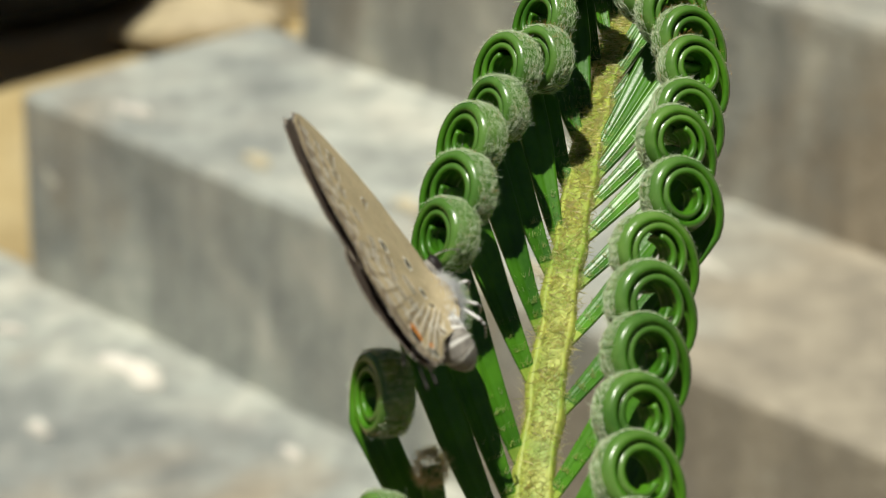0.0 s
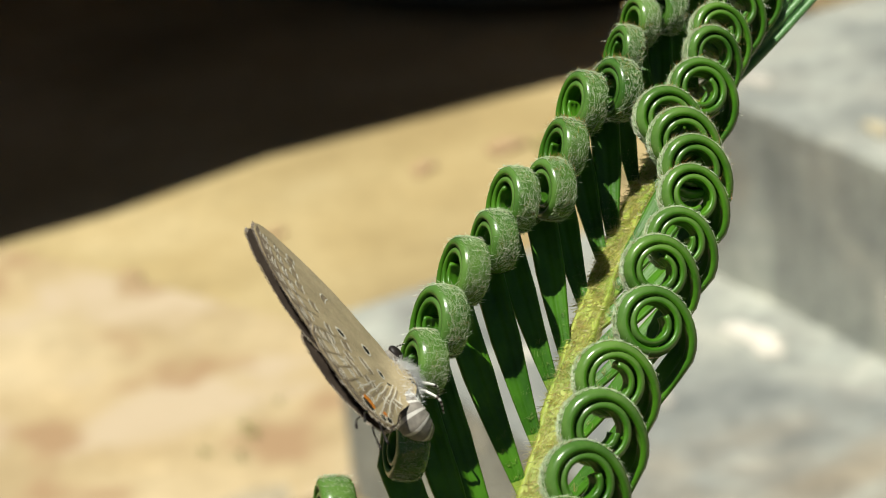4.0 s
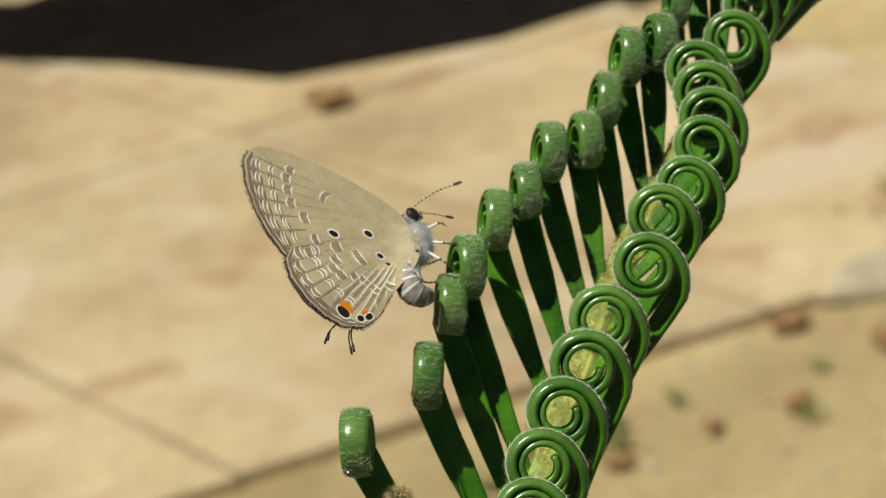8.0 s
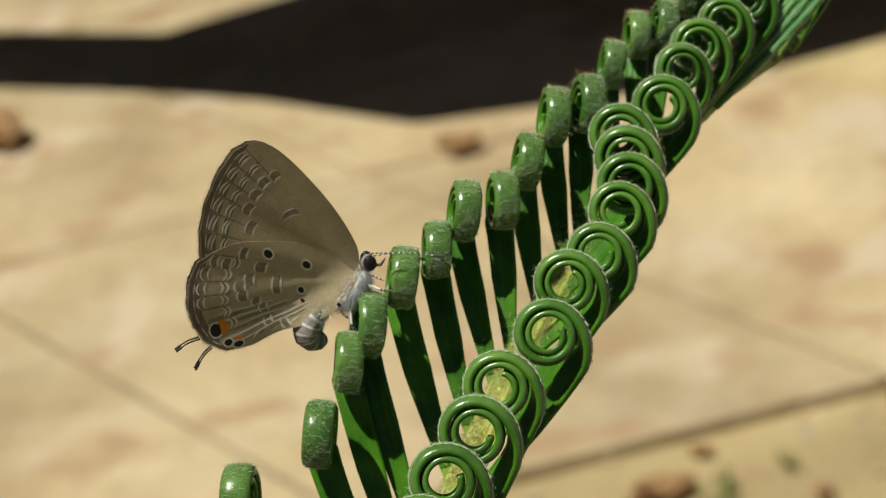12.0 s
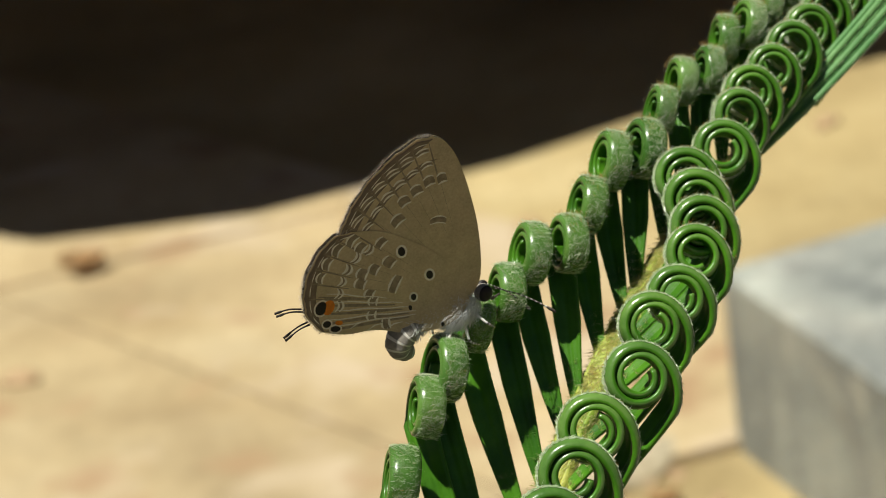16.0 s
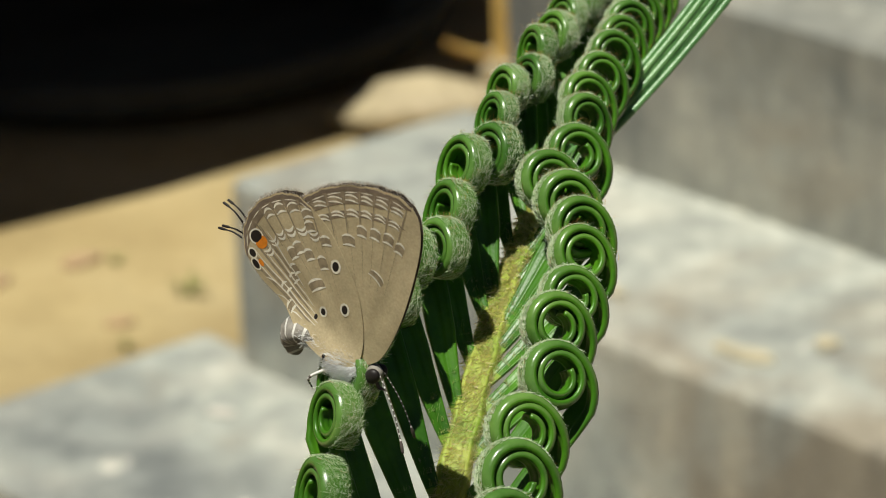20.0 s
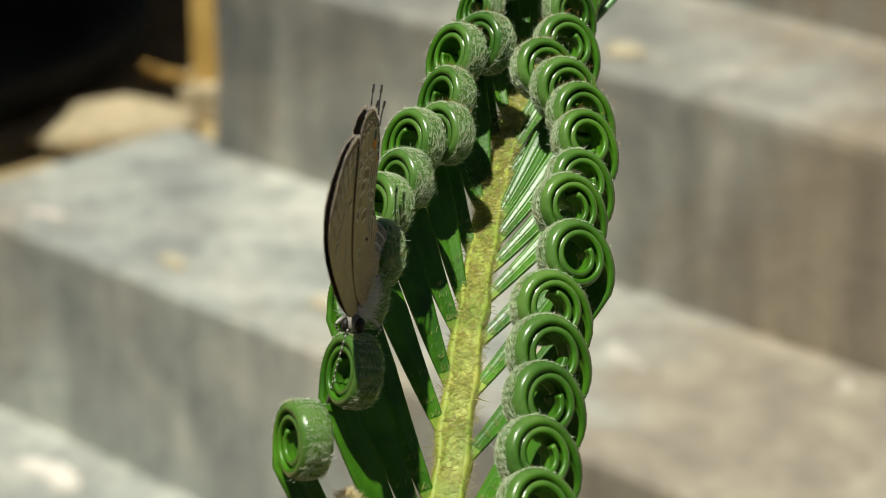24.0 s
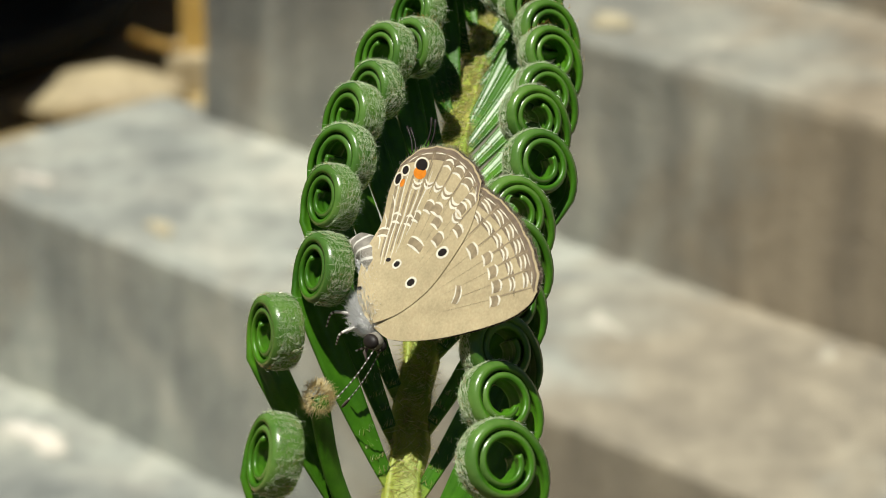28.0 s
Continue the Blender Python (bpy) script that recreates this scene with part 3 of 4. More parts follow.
def leaflet(center, side, rng, parent, name="leaflet"):
    """One rolled leaflet: its blade from the midrib, then a watch-spring coil with down on its back."""
    c = Vector(center) / 1000 + ZF + (Vector((-0.0007, 0, -0.0009)) if side > 0 else Vector())
    small = 1.12 if center[1] < -12 else 1.05 if center[1] < 0 else 1.0 if center[1] < 22 else 0.86
    axis = Vector((0.50, -0.75, 0.42)) if side > 0 else Vector((-0.90, -0.36, 0.26)) if center[1] < -20 else Vector((-0.85, -0.42, 0.30)) if center[1] < -12 else Vector((-0.76, -0.54, 0.36))
    axis = (axis + Vector([rng.uniform(-0.09, 0.09) for _ in range(3)])).normalized()
    by = 2.5 + (center[1] - (9.0 if side > 0 else 3.0 if center[1] < -20 else 6.0 if center[1] < -12 else 9.0))
    along = rachis_dir(by)
    lat = along.cross(FACE).normalized() * side
    base = rachis(by) + lat * 0.0005 - FACE * 0.0001
    up = (rachis_dir(2.5 + center[1]) + lat * (0.22 if side > 0 else 0.25)).normalized()
    up = (up - axis * up.dot(axis)).normalized()
    out = up.cross(axis) * side
    r0 = (0.00272 if side > 0 else 0.00262) * rng.uniform(0.94, 1.05) * small
    sink = FACE * (0.0013 if side > 0 else 0.0003)
    start = c + out * (r0 * 1.02) - sink
    nb = 18
    span = (start - base).length
    chord = (start - base).normalized()
    d0 = (chord + lat * 0.04 - FACE * 0.05).normalized()
    b1, b2 = base + d0 * span * 0.36, start - (up * 0.32 + chord).normalized() * span * 0.28 - sink * 0.3
    pts = []
    for k in range(nb):
        f = k / (nb - 1)
        pts.append(base * (1 - f) ** 3 + b1 * 3 * f * (1 - f) ** 2 + b2 * 3 * f * f * (1 - f) + start * f ** 3)
    turns, n = rng.uniform(1.95, 2.3), 64
    for k in range(1, n + 1):
        f = k / n
        ang = 2 * math.pi * turns * f
        r = r0 * (1.02 - 0.02 * min(1, f * 4) - 0.57 * f)
        pts.append(c + (out * math.cos(ang) + up * math.sin(ang)) * r - sink * max(0.0, 1 - f * 4) ** 2)
    m = len(pts)
    tang = [(pts[min(i + 1, m - 1)] - pts[max(i - 1, 0)]).normalized() for i in range(m)]
    flat = FACE.cross(d0).normalized()
    if flat.dot(axis) < 0:
        flat = -flat
    bm = bmesh.new()
    rings, data = [], []
    for i, (p, t) in enumerate(zip(pts, tang)):
        f = min(1.0, i / (nb - 1))
        g = min(1.0, max(0.0, (i - nb + 5) / (5 + n * 0.12)))
        g = g * g * (3 - 2 * g)
        a = flat.lerp(axis, g)
        a = (a - t * a.dot(t)).normalized()
        if i < nb:
            w = (0.00036 + (0.00084 if side < 0 else 0.00066) * min(1.0, f * 1.7) ** 0.8 + 0.00016 * f ** 4) * small
            h = 0.00030 + 0.00022 * f * f
        else:
            q = (i - nb) / n
            w = (0.00118 + 0.00007 * min(1, q * 8) - 0.00030 * q) * small
            h = (0.00052 - 0.00020 * q ** 0.7) * small
        inward = t.cross(a) * -side
        rings.append([bm.verts.new(p + a * (w * x) + inward * (h * y)) for x, y in SECTION])
        data.append((p, a, inward, t, w, h))
    ns = len(SECTION)
    for i, (ra, rb) in enumerate(zip(rings, rings[1:])):
        for k in range(ns):
            fc = bm.faces.new((ra[k], ra[(k + 1) % ns], rb[(k + 1) % ns], rb[k]))
            if k >= BACK - 1 and k <= BACK + 4 and i > nb - 3:
                fc.material_index = 1
            elif i < 2:
                fc.material_index = 2
    bm.faces.new(rings[0][::-1])
    bm.faces.new(rings[-1])
    bmesh.ops.recalc_face_normals(bm, faces=bm.faces)
    ob = part(name, bm, M_GREEN, parent)
    ob.data.materials.append(M_RIM)
    ob.data.materials.append(M_BASE)
    # matted silvery down, combed along the strip, on the coil's back and over its shoulders
    verts, faces = [], []
    for _ in range(2200):
        i = nb - 3 + int(rng.random() ** 1.15 * n * (0.40 if center[1] < 6 else 0.50))
        p, a, inward, t, w, h = data[i]
        x = rng.uniform(-1, 1)
        x = x * 0.80 if side < 0 else 0.62 * x - 0.16
        q = p + a * (w * x) - inward * (h * (1.07 - 0.42 * x * x)) + t * rng.uniform(-0.0002, 0.0002)
        d = (t * rng.uniform(-1.3, 0.1) + a * rng.gauss(0, 0.30) - inward * abs(rng.gauss(0.02, 0.05))).normalized()
        hair(verts, faces, q, d, a, rng.uniform(0.00025, 0.0007), rng.uniform(0.000016, 0.000036))
    for _ in range(26):
        i = nb + int(n * rng.uniform(0.02, 0.20))
        p, a, inward, t, w, h = data[i]
        d = (-inward + t * rng.gauss(0, 0.9) + a * rng.gauss(0, 0.7)).normalized()
        hair(verts, faces, p + a * (w * rng.uniform(-1, 1)) - inward * h, d, t, rng.uniform(0.0002, 0.0006), 0.00002)
    hair_part("down", verts, faces, M_SILVER, ob)
    # a few golden hairs where the blade leaves the midrib
    verts, faces = [], []
    for _ in range(150):
        p, a, inward, t, w, h = data[int(rng.random() ** 2.2 * 6)]
        d = (t * rng.uniform(0.2, 1.0) + a * rng.gauss(0, 0.3) + FACE * rng.uniform(0.05, 0.4)).normalized()
        hair(verts, faces, p + a * (w * rng.uniform(-0.9, 0.9)) + FACE * 0.00024, d, a, rng.uniform(0.0003, 0.0008), 0.00005)
    hair_part("base_hairs", verts, faces, M_GOLD, ob, "golden hairs at the blade's base")
    if center[1] > 6:
        verts, faces = [], []
        for _ in range(80):
            p, a, inward, t, w, h = data[nb + int(n * rng.uniform(0.04, 0.24))]
            d = (-inward * 0.8 + t * rng.gauss(0, 0.7) + a * rng.gauss(0, 0.7)).normalized()
            hair(verts, faces, p + a * (w * rng.uniform(-1, 1)) - inward * h, d, t, rng.uniform(0.0003, 0.0008), 0.000032)
        hair_part("rusty_hairs", verts, faces, M_RUST, ob, "rusty hairs on the coil's back")
    return ob


frond = empty("cycad_frond", Matrix.Translation((0.0, -0.105, 0.0)), "young green cycad frond with tightly coiled downy leaflets", "frond")
frond_inv = frond.matrix_world.inverted()
ys = [-36 + 2.0 * k for k in range(41)]
pts = [rachis(y) for y in ys]
lead = [Vector((-0.004, -0.105, -0.01)), Vector((-0.004, -0.105, 0.3)), Vector((-0.004, -0.103, 0.7)), Vector((-0.0045, -0.092, 0.92)), Vector((-0.0050, -0.068, 0.978))]
pts = lead + pts
tang = [(pts[min(i + 1, len(pts) - 1)] - pts[max(i - 1, 0)]).normalized() for i in range(len(pts))]
acr = [Vector((1, 0, 0)) - t * t.x for t in tang]
acr = [a.normalized() for a in acr]
nor = [a.cross(t) for a, t in zip(acr, tang)]
wid = [0.004, 0.0036, 0.0032, 0.0028, 0.0024] + [0.00184 - 0.00112 * i / len(ys) for i in range(len(ys))]
bm = bmesh.new()
rings = sweep(bm, pts, acr, nor, wid, [w * 0.8 for w in wid], 28)
for i, ring in enumerate(rings):
    for k, v in enumerate(ring):
        ang = 2 * math.pi * k / 28
        v.co += acr[i] * (math.cos(ang) * 0.16 * wid[i] * math.sin(i * 2.1 + 1.3 * math.copysign(1, math.cos(ang)))) if i > 5 else Vector()
        v.co += nor[i] * (-0.22 * wid[i] * math.exp(-((ang - math.pi / 2) / 0.35) ** 2) + 0.06 * wid[i] * math.sin(9 * ang))
part("midrib", bm, M_RACHIS, frond, "yellow-green grooved midrib under golden hairs")
rng = random.Random(4)
verts, faces = [], []
for _ in range(40000):
    y = rng.uniform(-35, 43)
    t = rachis_dir(y)
    a = (Vector((1, 0, 0)) - t * t.x).normalized()
    nn = a.cross(t)
    w = 0.00184 - 0.00112 * (y + 36) / 82
    ang = rng.uniform(-1.5, 1.5)
    if noise.noise(Vector((y * 0.7, ang * 2.2, 3.0))) + rng.uniform(-0.3, 0.6) < 0.0:
        continue
    p = rachis(y) + a * (w * math.sin(ang)) + nn * (w * (0.8 * math.cos(ang) - 0.2 * math.exp(-(ang / 0.35) ** 2)))
    out_a = a * math.sin(ang) + nn * math.cos(ang)
    d = (t * rng.choice((1, 1, -0.6)) * rng.uniform(0.2, 1.0) + a * (rng.gauss(0, 0.40) - 0.2 * math.sin(ang)) + out_a * abs(rng.gauss(0.08, 0.14))).normalized()
    hair(verts, faces, p + out_a * 0.00003, d, a, rng.uniform(0.0003, 0.0011), rng.uniform(0.00004, 0.00009))
hair_part("golden_hairs", verts, faces, M_GOLD, frond, "fine golden hairs along the midrib")
for side, row in ((-1, LEFT), (1, RIGHT)):
    for cen in row:
        leaflet(cen, side, rng, frond)
# a stunted leaflet with a woolly tip
bc = Vector((-9.2, -24.9, -14.35)) / 1000 + ZF
bb = rachis(-24.0)
bm = bmesh.new()
bp = [bb.lerp(bc, k / 8) + Vector((-0.0012, 0, -0.001)) * math.sin(math.pi * k / 8) for k in range(9)]
bt = [(bp[min(i + 1, 8)] - bp[max(i - 1, 0)]).normalized() for i in range(9)]
ba = [t.cross(FACE).normalized() for t in bt]
sweep(bm, bp, ba, [a.cross(t) for a, t in zip(ba, bt)], [0.0008] * 9, [0.0004] * 9, 8)
stunted = part("stunted_leaflet", bm, M_GREEN, frond)
verts, faces = [], []
for _ in range(1000):
    d = Vector((rng.gauss(0, 1), rng.gauss(0, 1), rng.gauss(0, 1))).normalized()
    hair(verts, faces, bc + d * 0.0010, (d + Vector((rng.gauss(0, 0.5), rng.gauss(0, 0.5), rng.gauss(0, 0.5)))).normalized(), d.orthogonal().normalized(), rng.uniform(0.0004, 0.0009), 0.00006)
hair_part("woolly_tip", verts, faces, M_WOOL, stunted, "brown woolly tip")
# straight folded leaflets at the tip
lo, hi = Vector((7.6, 32.4, 2.2)) / 1000 + ZF, Vector((20.6, 41.6, 13.0)) / 1000 + ZF
for k in range(6):
    bm = bmesh.new()
    d = (hi - lo).normalized()
    s = d.cross(Vector((0.1, -0.9, 0.4))).normalized()
    bp = []
    for i in range(17):
        f = i / 16
        q = lo + (hi - lo) * (f * 1.5) + Vector((-0.0008, 0.0012, 0.0030)) * f * f
        bp.append(q + s * (k - 2.5) * 0.00046 * (0.75 + 0.45 * f) + Vector((0, -0.00025 * (k % 2), 0)))
    bt = [(bp[min(i + 1, 16)] - bp[max(i - 1, 0)]).normalized() for i in range(17)]
    ba = [t.cross(Vector((0.1, -0.9, 0.4))).normalized() for t in bt]
    sweep(bm, bp, ba, [q.cross(t) for q, t in zip(ba, bt)], [0.00031] * 17, [0.00045] * 17, 10)
    folded = part("folded_leaflet", bm, M_FOLD, frond)
    verts, faces = [], []
    for _ in range(70):
        i = rng.randrange(1, 16)
        q = bp[i].lerp(bp[i + 1], rng.random()) + ba[i] * 0.00026 + Vector((0, -0.0004, 0.0002))
        hair(verts, faces, q, (bt[i] + Vector((rng.gauss(0, 0.08), rng.gauss(0, 0.08), rng.gauss(0, 0.08)))).normalized(), ba[i], rng.uniform(0.0006, 0.0014), 0.00006)
    hair_part("down", verts, faces, M_SILVER, folded)
for ob in frond.children:
    ob.matrix_parent_inverse = frond_inv



# ---- the butterfly ----
# wing plane: x towards the head's side, z away from the body, y across; millimetres times MM
MM = 0.001
K = 0.0467


def wp(px, py):
    """A place in the wing's plane, in millimetres, from the drawing's own units."""
    return Vector(((px - 735) * K, 0.0, (510 - py) * K))


def smooth_line(ctrl, n):
    """Points along a Catmull-Rom line through ctrl."""
    pts = []
    c = [ctrl[0] * 2 - ctrl[1]] + list(ctrl) + [ctrl[-1] * 2 - ctrl[-2]]
    for i in range(1, len(c) - 2):
        for k in range(n):
            f = k / n
            a, b, d, e = c[i - 1], c[i], c[i + 1], c[i + 2]
            pts.append(0.5 * (2 * b + (d - a) * f + (2 * a - 5 * b + 4 * d - e) * f * f + (3 * b - a - 3 * d + e) * f ** 3))
    return pts + [ctrl[-1]]


FORE_COSTA = [wp(*p) for p in ((742, 502), (748, 455), (722, 375), (684, 300), (642, 235), (608, 204), (582, 197))]
FORE_OUTER = [wp(*p) for p in ((582, 197), (548, 212), (510, 255), (481, 305), (465, 352), (459, 398), (466, 432))]
FORE_INNER = [wp(*p) for p in ((466, 432), (540, 462), (640, 495), (742, 502))]
HIND_COSTA = [wp(*p) for p in ((738, 505), (700, 458), (650, 420), (590, 396), (530, 382), (478, 388))]
HIND_OUTER = [wp(*p) for p in ((478, 388), (445, 405), (424, 445), (417, 490), (424, 530), (440, 562), (472, 586))]
HIND_INNER = [wp(*p) for p in ((472, 586), (520, 588), (572, 576), (640, 570), (700, 548), (738, 505))]


def along(line, s):
    """The point at the share s of a polyline's length."""
    seg = [(b - a).length for a, b in zip(line, line[1:])]
    want = s * sum(seg)
    for a, b, l in zip(line, line[1:], seg):
        if want <= l:
            return a.lerp(b, want / l if l else 0)
        want -= l
    return line[-1]


BODY_A, BODY_B = wp(725, 535), wp(628, 592)


def swell(p, fore):
    """How far a wing stands out from the middle plane at p: over the body, and in folds along its veins."""
    ab = BODY_B - BODY_A
    f = min(1.0, max(0.0, (p - BODY_A).dot(ab) / ab.length_squared))
    d = (p - BODY_A - ab * f).length
    q = p - wp(742, 508)
    folds = 0.045 * math.sin(math.atan2(q.z, -q.x) * 15.0) * min(1.0, q.length / 6.0)
    return (0.35 if fore else 0.95) * math.exp(-(d / 1.6) ** 2) + folds


def wing_sheet(outline, side, thick, fore):
    """A thin sheet: index 0 is its outer face (the butterfly's underside), 1 its inner one."""
    bm = bmesh.new()
    cen = sum(outline, Vector()) / len(outline)
    n = len(outline)
    for y, idx in ((side * thick, 0), (0.0, 1)):
        rings = []
        for f in (1.0, 0.9, 0.8, 0.7, 0.6, 0.48, 0.36, 0.24, 0.12):
            ring = []
            for p in outline:
                q = cen.lerp(p, f)
                ring.append(bm.verts.new((q.x * MM, (y + side * swell(q, fore)) * MM, q.z * MM)))
            rings.append(ring)
        mid = bm.verts.new((cen.x * MM, (y + side * swell(cen, fore)) * MM, cen.z * MM))
        for a, b in zip(rings, rings[1:]):
            for k in range(n):
                bm.faces.new((a[k], a[(k + 1) % n], b[(k + 1) % n], b[k])).material_index = idx
        for k in range(n):
            bm.faces.new((rings[-1][k], rings[-1][(k + 1) % n], mid)).material_index = idx
    rim = [[bm.verts.new((p.x * MM, (y + side * swell(p, fore)) * MM, p.z * MM)) for p in outline] for y in (side * thick, 0.0)]
    for k in range(n):
        bm.faces.new((rim[0][k], rim[0][(k + 1) % n], rim[1][(k + 1) % n], rim[1][k]))
    bmesh.ops.recalc_face_normals(bm, faces=bm.faces)
    return bm, cen


class Marks:
    """Scale markings laid on one wing, as thin raised patches."""

    def __init__(self, side, level, cen, fore):
        self.fore = fore
        self.side, self.level, self.cen, self.bm = side, level, cen, bmesh.new()

    def at(self, p):
        return Vector((p.x * MM, self.side * (self.level + 0.014 + swell(p, self.fore)) * MM, p.z * MM))

    def strip(self, line, width):
        if len(line) < 2:
            return
        prev = None
        n = len(line) - 1
        for i, p in enumerate(line):
            t = (line[min(i + 1, n)] - line[max(i - 1, 0)]).normalized()
            s = Vector((-t.z, 0, t.x))
            w = width * 0.85 * (0.2 + 0.85 * math.sin(math.pi * (0.06 + 0.88 * i / n)))
            cur = (self.bm.verts.new(self.at(p - s * w)), self.bm.verts.new(self.at(p + s * w)))
            if prev:
                self.bm.faces.new((prev[0], prev[1], cur[1], cur[0]))
            prev = cur

    def disc(self, p, rx, rz, turn=0.0, n=14):
        vs = []
        for k in range(n):
            a = 2 * math.pi * k / n
            x, z = rx * math.cos(a), rz * math.sin(a)
            vs.append(self.bm.verts.new(self.at(p + Vector((x * math.cos(turn) - z * math.sin(turn), 0, x * math.sin(turn) + z * math.cos(turn))))))
        self.bm.faces.new(vs)

    def ring(self, p, rx, rz, width, turn=0.0):
        line = []
        for k in range(17):
            a = 2 * math.pi * k / 16
            x, z = rx * math.cos(a), rz * math.sin(a)
            line.append(p + Vector((x * math.cos(turn) - z * math.sin(turn), 0, x * math.sin(turn) + z * math.cos(turn))))
        prev = None
        for i, q in enumerate(line):
            d = (q - p).normalized()
            cur = (self.bm.verts.new(self.at(q - d * width)), self.bm.verts.new(self.at(q + d * width)))
            if prev:
                self.bm.faces.new((prev[0], prev[1], cur[1], cur[0]))
            prev = cur


def band(mk, base, outer, r0, r1):
    """A darker band of scales between two shares of the wing's reach."""
    prev = None
    for i in range(41):
        q = along(outer, i / 40) - base
        ra = r1 - (r1 - r0) * min(1.0, 0.04 + 5 * min(i, 40 - i) / 40)
        cur = [mk.bm.verts.new(mk.at(base + q * r)) for r in (ra, (ra + r1) / 2, r1)]
        if prev:
            for k in (0, 1):
                mk.bm.faces.new((prev[k], prev[k + 1], cur[k + 1], cur[k]))
        prev = cur


def chain_link(cream, shade, base, at, half, gap, wid, bulge=0.10, fill=True):
    """A dark link between two cream lines, set square to the way from the wing's base."""
    u = (at - base).normalized()
    v = Vector((-u.z, 0, u.x))
    lines = []
    for sgn in (-1, 1):
        line = [at + v * (half * f) + u * (sgn * gap * (1 - 0.12 * f * f) + 1.3 * bulge * (1 - f * f)) for f in (-1, -0.6, -0.2, 0.2, 0.6, 1)]
        lines.append(line)
        cream.strip(line, wid)
    if fill:
        for i in range(5):
            e0, e1 = (0.3 if i == 0 else 0.5), (0.3 if i == 4 else 0.5)
            q = [lines[0][i].lerp(lines[1][i], 0.5 - e0), lines[0][i + 1].lerp(lines[1][i + 1], 0.5 - e1), lines[0][i + 1].lerp(lines[1][i + 1], 0.5 + e1), lines[0][i].lerp(lines[1][i], 0.5 + e0)]
            shade.bm.faces.new([shade.bm.verts.new(shade.at(p)) for p in q])


def border_marks(cream, shade, base, outer, cells, rows, rng):
    """Rows of links along the outer margin, one in each cell between two veins."""
    for r, gap, bulge, wid, only in rows:
        for k, (s0, s1) in enumerate(zip(cells, cells[1:])):
            if only and k not in only:
                continue
            a, b = along(outer, s0) - base, along(outer, s1) - base
            at = base + (a + b) * (0.5 * r)
            chain_link(cream, shade, base, at, (b - a).length * r * 0.40, gap * rng.uniform(0.85, 1.15), wid * rng.uniform(0.8, 1.15), bulge)


def fringe(outer, side, level, rng, n=420):
    verts, faces = [], []
    for _ in range(n):
        s = rng.random()
        p, q = along(outer, s), along(outer, min(1, s + 0.02))
        if (q - p).length < 1e-6:
            continue
        t = (q - p).normalized()
        o = Vector((-t.z, 0, t.x))
        if o.dot(p - Vector((-6, 0, 2))) < 0:
            o = -o
        d = (o + t * rng.gauss(0, 0.35) + Vector((0, rng.gauss(0, 0.15), 0))).normalized()
        b = (p - o * 0.05 + Vector((0, side * level, 0))) * MM
        hair(verts, faces, b, d, t, rng.uniform(0.2, 0.45) * MM, 0.035 * MM)
    return verts, faces


FWD = Vector((0.72, 0, 0.69)).normalized()


